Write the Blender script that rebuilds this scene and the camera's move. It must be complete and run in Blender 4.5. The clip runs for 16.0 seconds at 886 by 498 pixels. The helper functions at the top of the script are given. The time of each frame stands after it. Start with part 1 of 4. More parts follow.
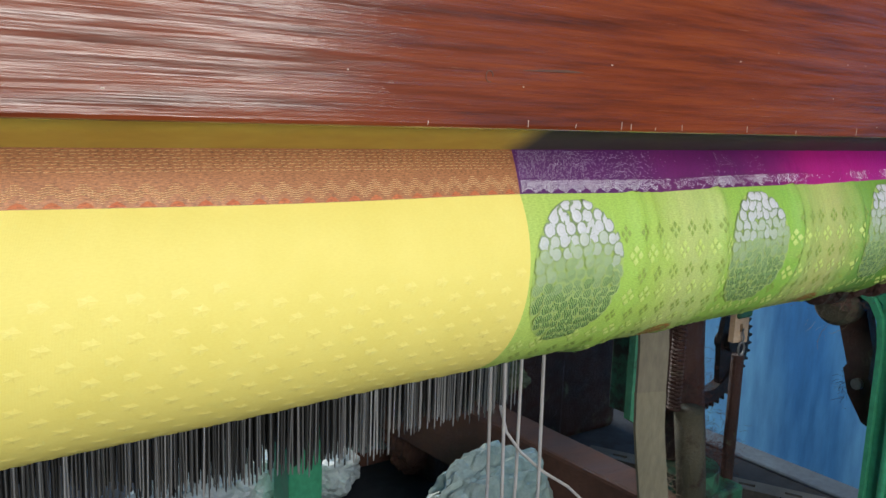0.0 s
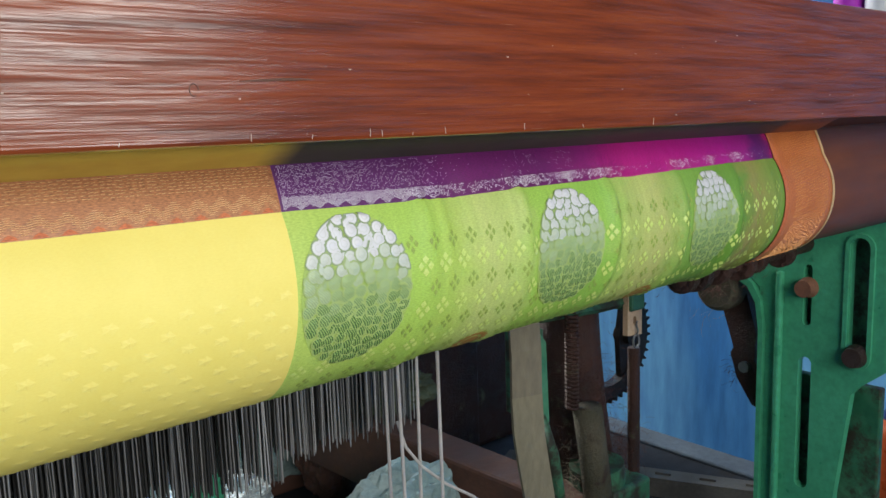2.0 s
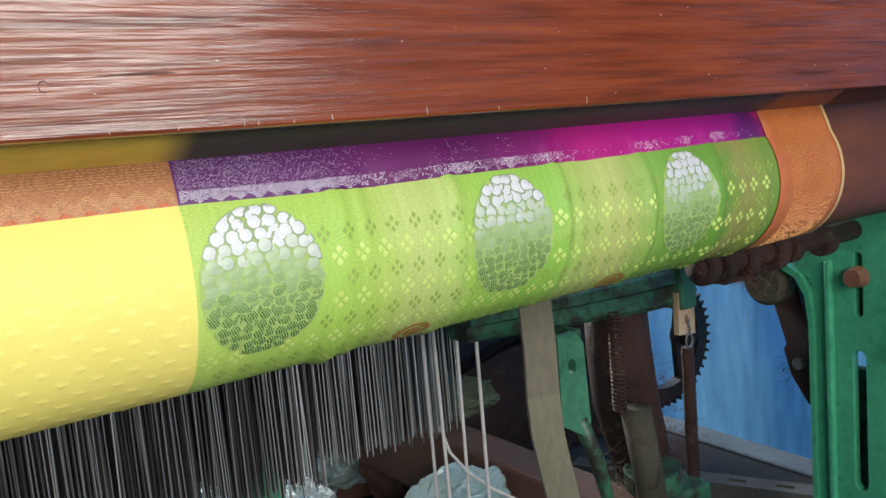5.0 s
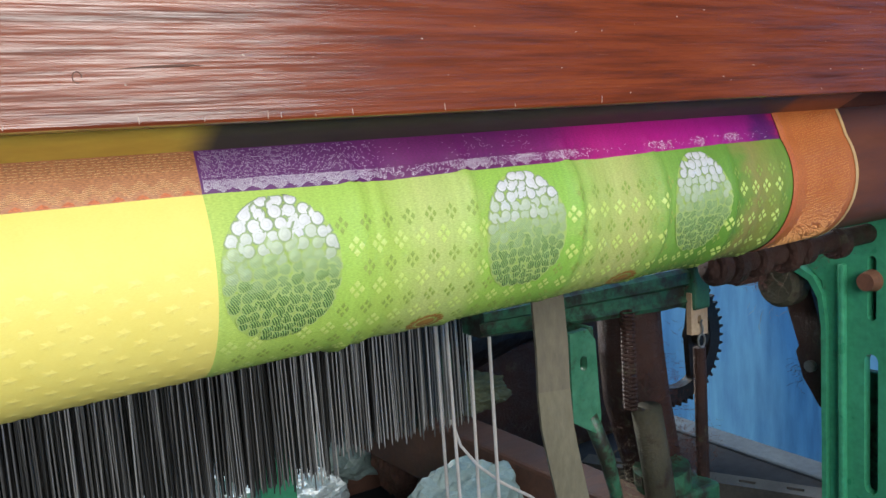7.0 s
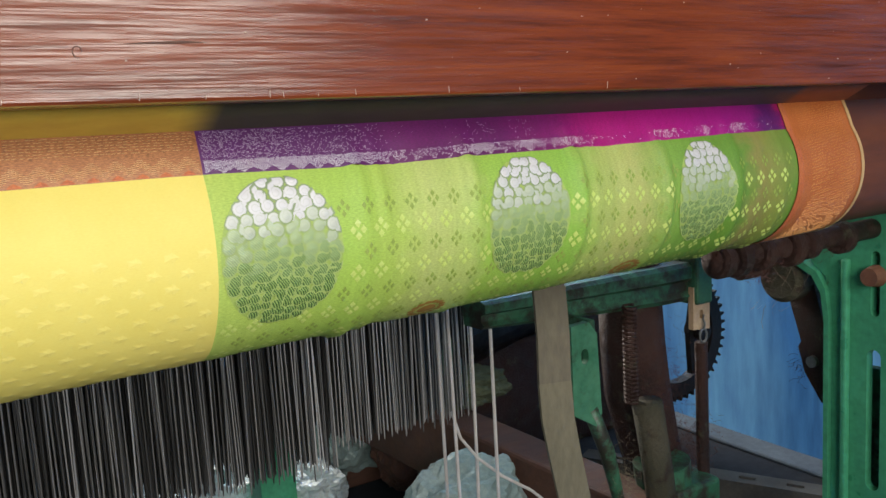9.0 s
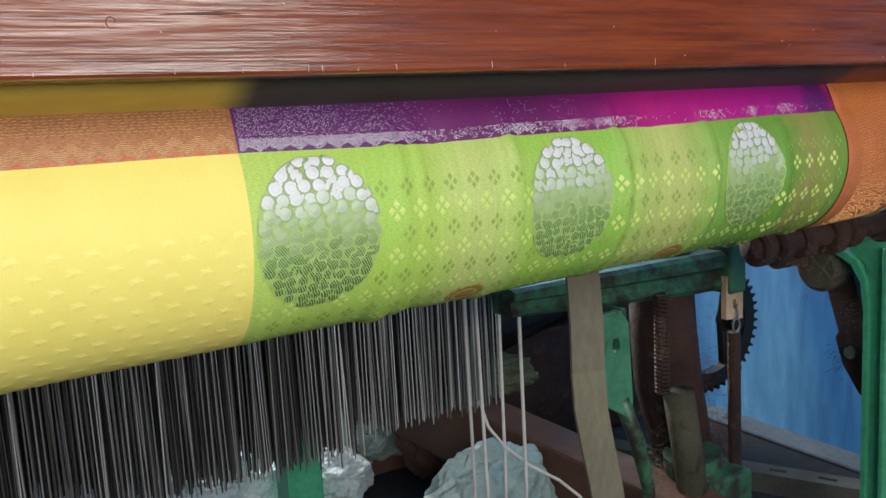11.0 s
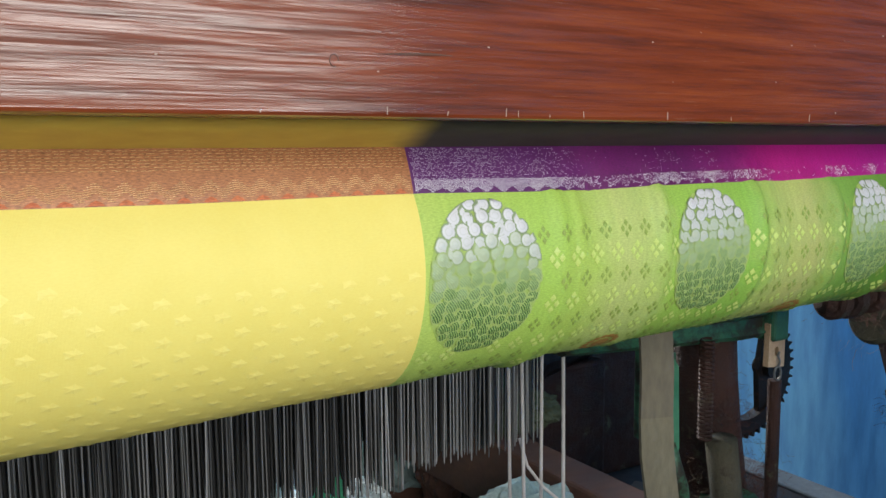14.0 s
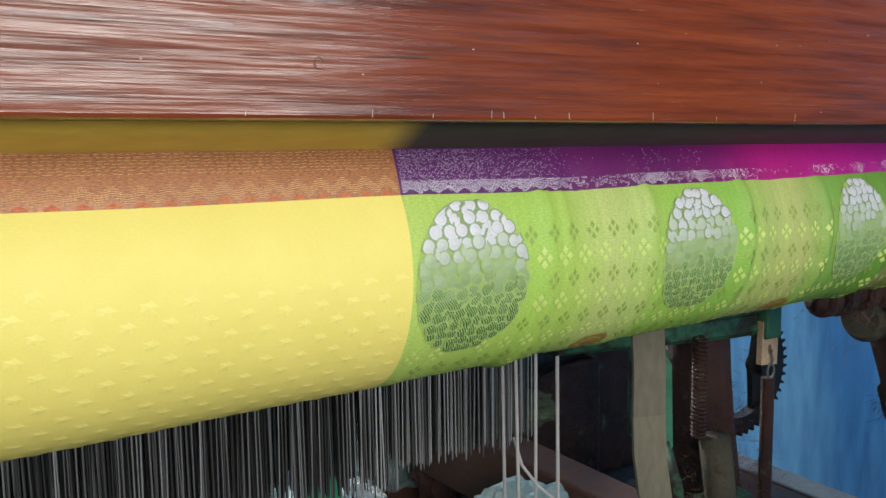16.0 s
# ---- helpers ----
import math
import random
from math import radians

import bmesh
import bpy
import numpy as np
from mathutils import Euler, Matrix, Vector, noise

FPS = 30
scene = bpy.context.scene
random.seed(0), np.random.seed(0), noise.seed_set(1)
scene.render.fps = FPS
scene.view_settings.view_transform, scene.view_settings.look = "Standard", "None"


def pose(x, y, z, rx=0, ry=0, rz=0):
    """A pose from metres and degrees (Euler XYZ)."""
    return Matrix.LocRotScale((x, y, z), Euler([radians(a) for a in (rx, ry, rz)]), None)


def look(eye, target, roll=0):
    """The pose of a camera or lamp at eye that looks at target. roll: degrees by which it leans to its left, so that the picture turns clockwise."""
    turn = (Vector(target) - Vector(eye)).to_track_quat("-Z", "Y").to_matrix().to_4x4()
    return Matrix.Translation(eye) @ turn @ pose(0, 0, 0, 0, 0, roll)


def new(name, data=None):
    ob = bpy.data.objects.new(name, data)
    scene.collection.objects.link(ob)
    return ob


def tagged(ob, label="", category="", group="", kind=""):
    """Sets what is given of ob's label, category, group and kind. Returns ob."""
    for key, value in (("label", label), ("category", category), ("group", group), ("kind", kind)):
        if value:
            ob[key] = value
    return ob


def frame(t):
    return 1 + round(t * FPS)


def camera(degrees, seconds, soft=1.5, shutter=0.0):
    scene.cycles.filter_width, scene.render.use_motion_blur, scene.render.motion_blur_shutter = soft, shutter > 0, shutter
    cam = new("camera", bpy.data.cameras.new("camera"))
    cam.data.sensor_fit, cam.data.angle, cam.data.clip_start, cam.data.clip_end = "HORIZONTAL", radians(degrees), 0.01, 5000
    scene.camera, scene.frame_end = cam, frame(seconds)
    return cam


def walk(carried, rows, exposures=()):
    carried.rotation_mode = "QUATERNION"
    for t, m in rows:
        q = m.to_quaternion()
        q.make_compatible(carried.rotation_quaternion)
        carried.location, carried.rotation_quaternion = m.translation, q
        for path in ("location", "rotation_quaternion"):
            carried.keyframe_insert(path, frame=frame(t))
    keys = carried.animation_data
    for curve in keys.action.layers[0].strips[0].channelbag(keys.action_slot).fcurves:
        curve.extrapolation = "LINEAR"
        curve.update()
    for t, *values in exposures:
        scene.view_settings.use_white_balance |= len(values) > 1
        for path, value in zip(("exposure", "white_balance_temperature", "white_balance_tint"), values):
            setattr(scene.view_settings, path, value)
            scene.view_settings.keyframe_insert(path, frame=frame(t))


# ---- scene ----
cam = camera(56.5, 16.0)
PATH = [
    (0, (0.032, 0.018, 0.958), (1.182, 1.621, 0.629), 2.1),
    (0.5, (0.068, 0.001, 0.96), (1.269, 1.567, 0.638), 0.9),
    (1, (0.098, -0.006, 0.959), (1.331, 1.534, 0.633), -0.0),
    (1.5, (0.113, -0.009, 0.957), (1.368, 1.517, 0.649), -0.8),
    (2, (0.13, -0.02, 0.958), (1.4, 1.494, 0.654), -1.8),
    (2.5, (0.138, -0.028, 0.956), (1.4, 1.493, 0.651), -1.6),
    (3, (0.152, -0.038, 0.955), (1.411, 1.486, 0.655), -2.1),
    (3.5, (0.184, -0.056, 0.946), (1.392, 1.512, 0.667), -2.0),
    (4, (0.229, -0.086, 0.94), (1.348, 1.553, 0.687), -5.2),
    (6.5, (0.221, -0.097, 0.932), (1.251, 1.597, 0.665), -3.8),
    (7, (0.22, -0.103, 0.934), (1.263, 1.583, 0.668), -3.9),
    (7.5, (0.221, -0.103, 0.933), (1.274, 1.577, 0.67), -3.7),
    (8, (0.224, -0.105, 0.93), (1.268, 1.579, 0.661), -3.6),
    (8.5, (0.222, -0.102, 0.928), (1.262, 1.584, 0.655), -3.4),
    (11, (0.22, -0.077, 0.92), (1.21, 1.634, 0.621), -3.3),
    (11.5, (0.188, -0.058, 0.932), (1.069, 1.71, 0.619), -3.9),
    (11.8, (0.185, -0.058, 0.933), (1.046, 1.719, 0.612), -3.6),
    (11.9, (0.136, -0.004, 0.935), (1.119, 1.719, 0.681), -0.2),
    (12, (0.134, -0.004, 0.933), (1.124, 1.717, 0.689), -0.5),
    (12.5, (0.133, -0.008, 0.932), (1.138, 1.705, 0.694), -0.2),
    (13, (0.135, -0.012, 0.934), (1.158, 1.691, 0.701), -0.5),
    (13.5, (0.136, -0.011, 0.933), (1.148, 1.697, 0.694), -0.6),
    (14, (0.134, -0.013, 0.934), (1.155, 1.69, 0.698), -0.5),
    (14.5, (0.131, -0.016, 0.935), (1.155, 1.685, 0.692), -0.2),
    (15, (0.132, -0.011, 0.933), (1.154, 1.69, 0.684), -0.2),
    (15.5, (0.14, -0.018, 0.935), (1.172, 1.679, 0.697), -1.1),
    (16, (0.137, -0.018, 0.935), (1.166, 1.681, 0.698), -0.8),
]
walk(cam, [(t, look(eye, target, roll)) for t, eye, target, roll in PATH],
     [(0, -0.08, 6500, 10), (2.5, -0.05, 6500, 10), (3.5, 0.14, 6500, 10), (4.1, 0.2, 6500, 10), (6.4, 0.2, 6500, 10), (7.2, 0.16, 6400, 10),
      (8.4, -0.04, 6900, 12), (9.0, -0.04, 6900, 12), (10.8, -0.02, 6600, 10), (12, -0.05, 6500, 10), (16, -0.08, 6500, 10)])

# ---- world, window light, added north fill, exposure ----
world = bpy.data.worlds.new("world")
scene.world = world
world.use_nodes = True
wn = world.node_tree.nodes
sky = wn.new("ShaderNodeTexSky")
sky.sky_type, sky.sun_disc = "NISHITA", False
sky.sun_elevation, sky.sun_rotation = radians(50), radians(200)
wn["Background"].inputs["Strength"].default_value = 0.1
world.node_tree.links.new(sky.outputs[0], wn["Background"].inputs["Color"])

ROOM = dict(x0=-3.0, x1=2.15, y0=-1.4, y1=3.3, h=2.9)
WIN = dict(x0=-0.95, x1=1.14, z0=0.84, z1=1.86)
# north opening and its lamp are added, unseen, to brighten the blue wall
FILL_WIN = dict(x0=1.2, x1=2.08, z0=1.2, z1=2.3)


def opening_lamp(name, m, w, h, watts, colour):
    d = bpy.data.lights.new(name, "AREA")
    d.shape, d.size, d.size_y, d.energy, d.color = "RECTANGLE", w, h, watts, colour
    ob = new(name, d)
    ob.matrix_world = m
    return ob


for w, y, to, watts in ((WIN, ROOM["y0"] - 0.03, 2, 50), (FILL_WIN, ROOM["y1"] + 0.03, -2, 110)):
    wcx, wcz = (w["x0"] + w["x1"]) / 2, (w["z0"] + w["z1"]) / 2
    opening_lamp("window_and_fill_light", look((wcx, y, wcz), (wcx, to, wcz)), w["x1"] - w["x0"] - 0.06, w["z1"] - w["z0"] - 0.06, watts, (1.0, 0.965, 0.90))


# ---- material helpers ----
def mat(name, colour, rough=0.6, metal=0.0, spec=0.5, coat=0.0):
    m = bpy.data.materials.new(name)
    m.use_nodes = True
    b = m.node_tree.nodes["Principled BSDF"]
    b.inputs["Base Color"].default_value = (*colour, 1)
    b.inputs["Roughness"].default_value = rough
    b.inputs["Metallic"].default_value = metal
    b.inputs["Specular IOR Level"].default_value = spec
    b.inputs["Coat Weight"].default_value = coat
    return m, m.node_tree, b


def node(tree, kind, **inputs):
    n = tree.nodes.new(kind)
    for k, v in inputs.items():
        n.inputs[k].default_value = v
    return n


def coords(tree, scale, use="Object"):
    tc = tree.nodes.new("ShaderNodeTexCoord")
    mp = tree.nodes.new("ShaderNodeMapping")
    mp.inputs["Scale"].default_value = scale
    tree.links.new(tc.outputs[use], mp.inputs["Vector"])
    return mp.outputs[0]


def noise_tex(tree, vec, scale, detail=4, rough=0.6):
    n = node(tree, "ShaderNodeTexNoise", Scale=scale, Detail=detail, Roughness=rough)
    tree.links.new(vec, n.inputs["Vector"])
    return n.outputs["Fac"]


def ramp(tree, fac, stops):
    r = tree.nodes.new("ShaderNodeValToRGB")
    e = r.color_ramp.elements
    while len(e) < len(stops):
        e.new(0.5)
    for el, (p, c) in zip(e, stops):
        el.position, el.color = p, (*c, 1)
    tree.links.new(fac, r.inputs[0])
    return r.outputs[0]


def mixc(tree, fac, a, b, mode="MIX"):
    n = tree.nodes.new("ShaderNodeMix")
    n.data_type, n.blend_type = "RGBA", mode
    for sock, v in ((n.inputs[0], fac), (n.inputs[6], a), (n.inputs[7], b)):
        if hasattr(v, "links"):
            tree.links.new(v, sock)
        else:
            sock.default_value = v if isinstance(v, (int, float)) else (*v, 1)
    return n.outputs[2]


def bump(tree, bsdf, height, strength=0.3, dist=0.001):
    b = node(tree, "ShaderNodeBump", Strength=strength, Distance=dist)
    tree.links.new(height, b.inputs["Height"])
    tree.links.new(b.outputs[0], bsdf.inputs["Normal"])


def grungy(name, c1, c2, rough=(0.4, 0.8), scale=25.0, metal=0.0, bstr=0.3, bdist=0.002, stain=None, stretch=(1, 1, 1)):
    """Paint, iron, cement and the like: two tones in patches, fine grain, uneven gloss, and stains."""
    m, t, b = mat(name, c1, metal=metal)
    v = coords(t, stretch)
    big, fine = noise_tex(t, v, scale * 0.25, 5), noise_tex(t, v, scale * 4, 6, 0.7)
    col = ramp(t, big, [(0.35, c1), (0.65, c2)])
    col = mixc(t, 0.35, col, ramp(t, fine, [(0.3, (0.25, 0.25, 0.25)), (0.7, (0.75, 0.75, 0.75))]), "OVERLAY")
    if stain:
        mask = ramp(t, noise_tex(t, v, scale * 0.6, 8, 0.75), [(stain[1], (0, 0, 0)), (stain[1] + 0.12, (1, 1, 1))])
        col = mixc(t, mask, col, stain[0])
    t.links.new(col, b.inputs["Base Color"])
    r = ramp(t, noise_tex(t, v, scale, 5), [(0.3, (rough[0],) * 3), (0.7, (rough[1],) * 3)])
    t.links.new(r, b.inputs["Roughness"])
    bump(t, b, fine, bstr, bdist)
    return m


def cloth(name, c1, c2, rough=0.62, sheen=0.0, metal=0.0, thread=3600.0, tone=30.0, fleck=0.18, dye_and_falloff=None):
    """Woven silk: threads along both ways as fine relief, soft tone changes; the width ramp gives colours by x, light
    falloff included.
    """
    m, t, b = mat(name, c1, rough, metal)
    uv = coords(t, (1, 1, 1), "UV")
    col = ramp(t, noise_tex(t, uv, tone, 4), [(0.3, c1), (0.7, c2)])
    if dye_and_falloff:
        sep = t.nodes.new("ShaderNodeSeparateXYZ")
        t.links.new(uv, sep.inputs[0])
        drift = node(t, "ShaderNodeMath")
        drift.operation = "MULTIPLY_ADD"
        drift.inputs[1].default_value = 0.046
        t.links.new(noise_tex(t, coords(t, (1, 1.6, 1), "UV"), 34.0, 3), drift.inputs[0])
        t.links.new(sep.outputs["X"], drift.inputs[2])
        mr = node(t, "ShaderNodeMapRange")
        lo, hi = dye_and_falloff[0][0], dye_and_falloff[-1][0]
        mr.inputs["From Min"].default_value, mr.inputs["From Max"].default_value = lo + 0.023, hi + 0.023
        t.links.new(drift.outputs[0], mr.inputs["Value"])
        shade = ramp(t, mr.outputs[0], [((x - lo) / (hi - lo), c) for x, c in dye_and_falloff])
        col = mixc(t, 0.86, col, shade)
        streak = noise_tex(t, coords(t, (260, 9, 1), "UV"), 1.0, 3)
        col = mixc(t, 0.16, col, ramp(t, streak, [(0.3, (0.3, 0.3, 0.3)), (0.7, (0.7, 0.7, 0.7))]), "OVERLAY")
    wv = node(t, "ShaderNodeTexWave", Scale=thread / 6.283, Distortion=0.4)
    wv.bands_direction = "Y"
    wu = node(t, "ShaderNodeTexWave", Scale=thread / 6.283, Distortion=0.4)
    wu.bands_direction = "X"
    t.links.new(uv, wv.inputs[0]), t.links.new(uv, wu.inputs[0])
    add = node(t, "ShaderNodeMath")
    t.links.new(wv.outputs["Fac"], add.inputs[0]), t.links.new(wu.outputs["Fac"], add.inputs[1])
    weave = noise_tex(t, coords(t, (420, 1300, 1), "UV"), 1.0, 2)
    col = mixc(t, fleck, col, ramp(t, weave, [(0.32, (0.22, 0.22, 0.22)), (0.68, (0.78, 0.78, 0.78))]), "OVERLAY")
    t.links.new(col, b.inputs["Base Color"])
    b.inputs["Sheen Weight"].default_value = sheen
    bump(t, b, add.outputs[0], 0.12, 0.0002)
    return m


# ---- materials ----
M_YELLOW = cloth("yellow_silk", (0.79, 0.675, 0.155), (0.83, 0.715, 0.18), fleck=0.10)
M_YTUFT = cloth("yellow_silk_raised", (0.82, 0.705, 0.18), (0.85, 0.74, 0.20), rough=0.55)
# deeper green right of x 0.75, darkened further for light that falls off there
M_GREEN = cloth("green_silk", (0.20, 0.40, 0.048), (0.40, 0.47, 0.11), tone=15.0, fleck=0.3, dye_and_falloff=[
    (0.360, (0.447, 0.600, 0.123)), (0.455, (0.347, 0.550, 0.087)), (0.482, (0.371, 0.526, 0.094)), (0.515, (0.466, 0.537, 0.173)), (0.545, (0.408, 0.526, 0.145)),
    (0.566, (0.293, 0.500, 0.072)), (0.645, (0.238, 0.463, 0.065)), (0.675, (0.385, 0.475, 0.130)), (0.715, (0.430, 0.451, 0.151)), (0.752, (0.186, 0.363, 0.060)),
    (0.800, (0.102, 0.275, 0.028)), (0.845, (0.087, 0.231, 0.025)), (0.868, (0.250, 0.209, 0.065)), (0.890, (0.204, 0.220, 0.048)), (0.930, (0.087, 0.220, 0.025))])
M_GLIGHT = cloth("light_green_thread", (0.47, 0.62, 0.14), (0.54, 0.66, 0.18), rough=0.45)
M_GDARK = cloth("dark_green_thread", (0.24, 0.35, 0.060), (0.30, 0.40, 0.085))
M_GROUND = cloth("motif_ground", (0.30, 0.45, 0.095), (0.40, 0.53, 0.14), tone=60.0)
M_PURPLE = cloth("purple_to_magenta_silk", (0.105, 0.008, 0.125), (0.15, 0.012, 0.17), rough=0.45, fleck=0.5, dye_and_falloff=[
    (0.360, (0.078, 0.010, 0.100)), (0.460, (0.085, 0.008, 0.095)), (0.500, (0.115, 0.007, 0.092)), (0.585, (0.100, 0.005, 0.082)), (0.640, (0.19, 0.006, 0.115)),
    (0.685, (0.38, 0.006, 0.160)), (0.760, (0.40, 0.006, 0.190)), (0.835, (0.34, 0.007, 0.200)), (0.880, (0.27, 0.008, 0.180)), (0.902, (0.085, 0.008, 0.110)), (0.918, (0.11, 0.008, 0.10)), (0.930, (0.40, 0.012, 0.10))])
M_SILVER = cloth("silver_thread", (0.84, 0.80, 0.92), (0.93, 0.91, 0.97), rough=0.4, metal=0.0)
M_ORANGE = cloth("orange_brocade", (0.31, 0.125, 0.050), (0.38, 0.165, 0.068), rough=0.42, metal=0.15, fleck=0.85)
M_GOLD = cloth("gold_thread", (0.58, 0.36, 0.15), (0.70, 0.47, 0.22), rough=0.4, metal=0.2)
M_RED = cloth("vermilion_thread", (0.44, 0.105, 0.035), (0.50, 0.15, 0.05), fleck=0.6)
M_SELV = cloth("orange_gold_selvedge", (0.52, 0.145, 0.038), (0.60, 0.19, 0.055), rough=0.36, metal=0.25, fleck=0.5)
M_SGOLD = cloth("bright_gold_thread", (0.66, 0.27, 0.075), (0.80, 0.40, 0.14), rough=0.5, metal=0.2)
M_BROWN = cloth("brown_gold_thread", (0.22, 0.10, 0.02), (0.42, 0.24, 0.05))


def rising_material():
    """The same cloth before it is wound, darkened for the beam's shade: yellow, then dark shot silk, then the orange
    edge, blending into one another.
    """
    m, t, b = mat("shaded_rising_silk", (0.3, 0.2, 0.1), 0.6)
    uv = t.nodes.new("ShaderNodeUVMap")
    uv.uv_map = "UVMap"
    sep = t.nodes.new("ShaderNodeSeparateXYZ")
    t.links.new(uv.outputs[0], sep.inputs[0])
    mr = node(t, "ShaderNodeMapRange")
    mr.inputs["From Min"].default_value, mr.inputs["From Max"].default_value = -0.5, 1.1
    t.links.new(sep.outputs["X"], mr.inputs["Value"])
    at = lambda x: (x + 0.5) / 1.6
    # yellow and orange below the wound cloth's own, with the shade mixed in
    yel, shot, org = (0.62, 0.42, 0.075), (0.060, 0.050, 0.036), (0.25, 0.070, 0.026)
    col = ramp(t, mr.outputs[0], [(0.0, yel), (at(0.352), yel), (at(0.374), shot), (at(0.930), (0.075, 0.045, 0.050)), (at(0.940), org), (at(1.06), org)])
    soft = noise_tex(t, coords(t, (9, 60, 1), "UV"), 3.0, 5)
    col = mixc(t, 0.5, col, ramp(t, soft, [(0.3, (0.35, 0.35, 0.35)), (0.7, (0.65, 0.65, 0.65))]), "OVERLAY")
    t.links.new(col, b.inputs["Base Color"])
    bump(t, b, soft, 0.2, 0.0008)
    return m


M_RISE = rising_material()


def motif_material():
    """Zari cells: silver at the motif's head, running through grey-green to dark green thread at its foot."""
    m, t, b = mat("motif_thread", (0.8, 0.8, 0.8), 0.4, 0.1)
    tc = t.nodes.new("ShaderNodeUVMap")
    tc.uv_map = "UVMap"
    sep = t.nodes.new("ShaderNodeSeparateXYZ")
    t.links.new(tc.outputs[0], sep.inputs[0])
    info = t.nodes.new("ShaderNodeObjectInfo")
    j = node(t, "ShaderNodeMath")
    j.operation = "MULTIPLY_ADD"
    j.inputs[1].default_value = 0.11
    t.links.new(info.outputs["Random"], j.inputs[0])
    t.links.new(sep.outputs["Y"], j.inputs[2])
    col = ramp(t, j.outputs[0], [(0.10, (0.66, 0.66, 0.68)), (0.27, (0.62, 0.63, 0.64)), (0.48, (0.42, 0.55, 0.27)),
                                 (0.66, (0.24, 0.38, 0.13)), (1.0, (0.10, 0.22, 0.05))])
    rim = ramp(t, sep.outputs["X"], [(0.14, (1, 1, 1)), (0.26, (0, 0, 0)), (0.50, (0, 0, 0)), (0.58, (0.25, 0.25, 0.25)), (0.66, (0, 0, 0))])
    edge = ramp(t, j.outputs[0], [(0.25, (0.24, 0.32, 0.17)), (0.5, (0.38, 0.50, 0.18)), (0.9, (0.42, 0.55, 0.17))])
    wv = node(t, "ShaderNodeTexWave", Scale=360.0, Distortion=3.0)
    wv.bands_direction = "DIAGONAL"
    t.links.new(coords(t, (1, 1, 1)), wv.inputs[0])
    st = wv.outputs["Fac"]
    low = ramp(t, j.outputs[0], [(0.28, (0, 0, 0)), (0.50, (0.40, 0.40, 0.40)), (0.68, (0.80, 0.80, 0.80))])
    hatch = ramp(t, st, [(0.28, (0.03, 0.10, 0.025)), (0.55, (0.12, 0.24, 0.06)), (0.85, (0.38, 0.53, 0.17))])
    col = mixc(t, low, col, hatch)
    col = mixc(t, rim, col, edge)
    t.links.new(col, b.inputs["Base Color"])
    bump(t, b, st, 0.4, 0.0003)
    return m


M_MOTIF = motif_material()


def lacquered_wood():
    """Dark red lacquer over coarse brushed grain: long fine ridges that catch the window, nicks, pale scratches."""
    m, t, b = mat("lacquered_red_brown_wood", (0.2, 0.05, 0.02), 0.45, 0, 0.12, 1.0)
    b.inputs["Coat IOR"].default_value = 1.70
    grain = noise_tex(t, coords(t, (1.5, 14, 26)), 5.0, 8, 0.65)
    fine = noise_tex(t, coords(t, (16, 60, 900)), 1.0, 3, 0.6)
    ridge = noise_tex(t, coords(t, (24, 60, 1500)), 1.0, 3, 0.55)
    patch = noise_tex(t, coords(t, (3, 8, 14)), 2.0, 4)
    col = ramp(t, grain, [(0.28, (0.060, 0.013, 0.005)), (0.5, (0.160, 0.031, 0.009)), (0.75, (0.235, 0.052, 0.014))])
    col = mixc(t, 0.26, col, ramp(t, fine, [(0.30, (0.20, 0.18, 0.17)), (0.48, (0.5, 0.5, 0.5)), (0.72, (0.62, 0.60, 0.58))]), "OVERLAY")
    scratch = ramp(t, noise_tex(t, coords(t, (30, 60, 1500)), 1.0, 4, 0.65), [(0.67, (0, 0, 0)), (0.74, (0.45, 0.45, 0.45))])
    col = mixc(t, scratch, col, (0.34, 0.19, 0.13))
    t.links.new(col, b.inputs["Base Color"])
    add = node(t, "ShaderNodeMath")
    t.links.new(fine, add.inputs[0]), t.links.new(ridge, add.inputs[1])
    bump(t, b, add.outputs[0], 1.0, 0.00015)
    worn = noise_tex(t, coords(t, (14, 60, 900)), 1.0, 5, 0.65)
    t.links.new(ramp(t, worn, [(0.42, (0.07, 0.07, 0.07)), (0.60, (1, 1, 1))]), b.inputs["Coat Weight"])
    t.links.new(ramp(t, patch, [(0.35, (0.05, 0.05, 0.05)), (0.65, (0.13, 0.13, 0.13))]), b.inputs["Coat Roughness"])
    t.links.new(b.inputs["Normal"].links[0].from_socket, b.inputs["Coat Normal"])
    return m


M_WOOD = lacquered_wood()
M_NICK = grungy("bare_wood_nick", (0.45, 0.33, 0.26), (0.55, 0.42, 0.34), (0.7, 0.9), 60)
M_ROLLER = grungy("dark_brown_lacquer", (0.11, 0.036, 0.020), (0.16, 0.055, 0.032), (0.45, 0.65), 30, bstr=0.1, stretch=(0.2, 1, 1))
M_ROLLER.node_tree.nodes["Principled BSDF"].inputs["Specular IOR Level"].default_value = 0.2
M_LOOM = grungy("green_machine_paint", (0.045, 0.285, 0.148), (0.068, 0.38, 0.205), (0.25, 0.5), 18, bstr=0.15,
                stain=((0.05, 0.055, 0.03), 0.62))
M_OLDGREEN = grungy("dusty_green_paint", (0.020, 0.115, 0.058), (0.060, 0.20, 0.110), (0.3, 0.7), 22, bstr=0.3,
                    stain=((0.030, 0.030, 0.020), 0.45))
M_PLATE = grungy("worn_light_green_paint", (0.038, 0.18, 0.098), (0.085, 0.28, 0.165), (0.3, 0.7), 26, bstr=0.4, bdist=0.003,
                 stain=((0.035, 0.035, 0.022), 0.54))
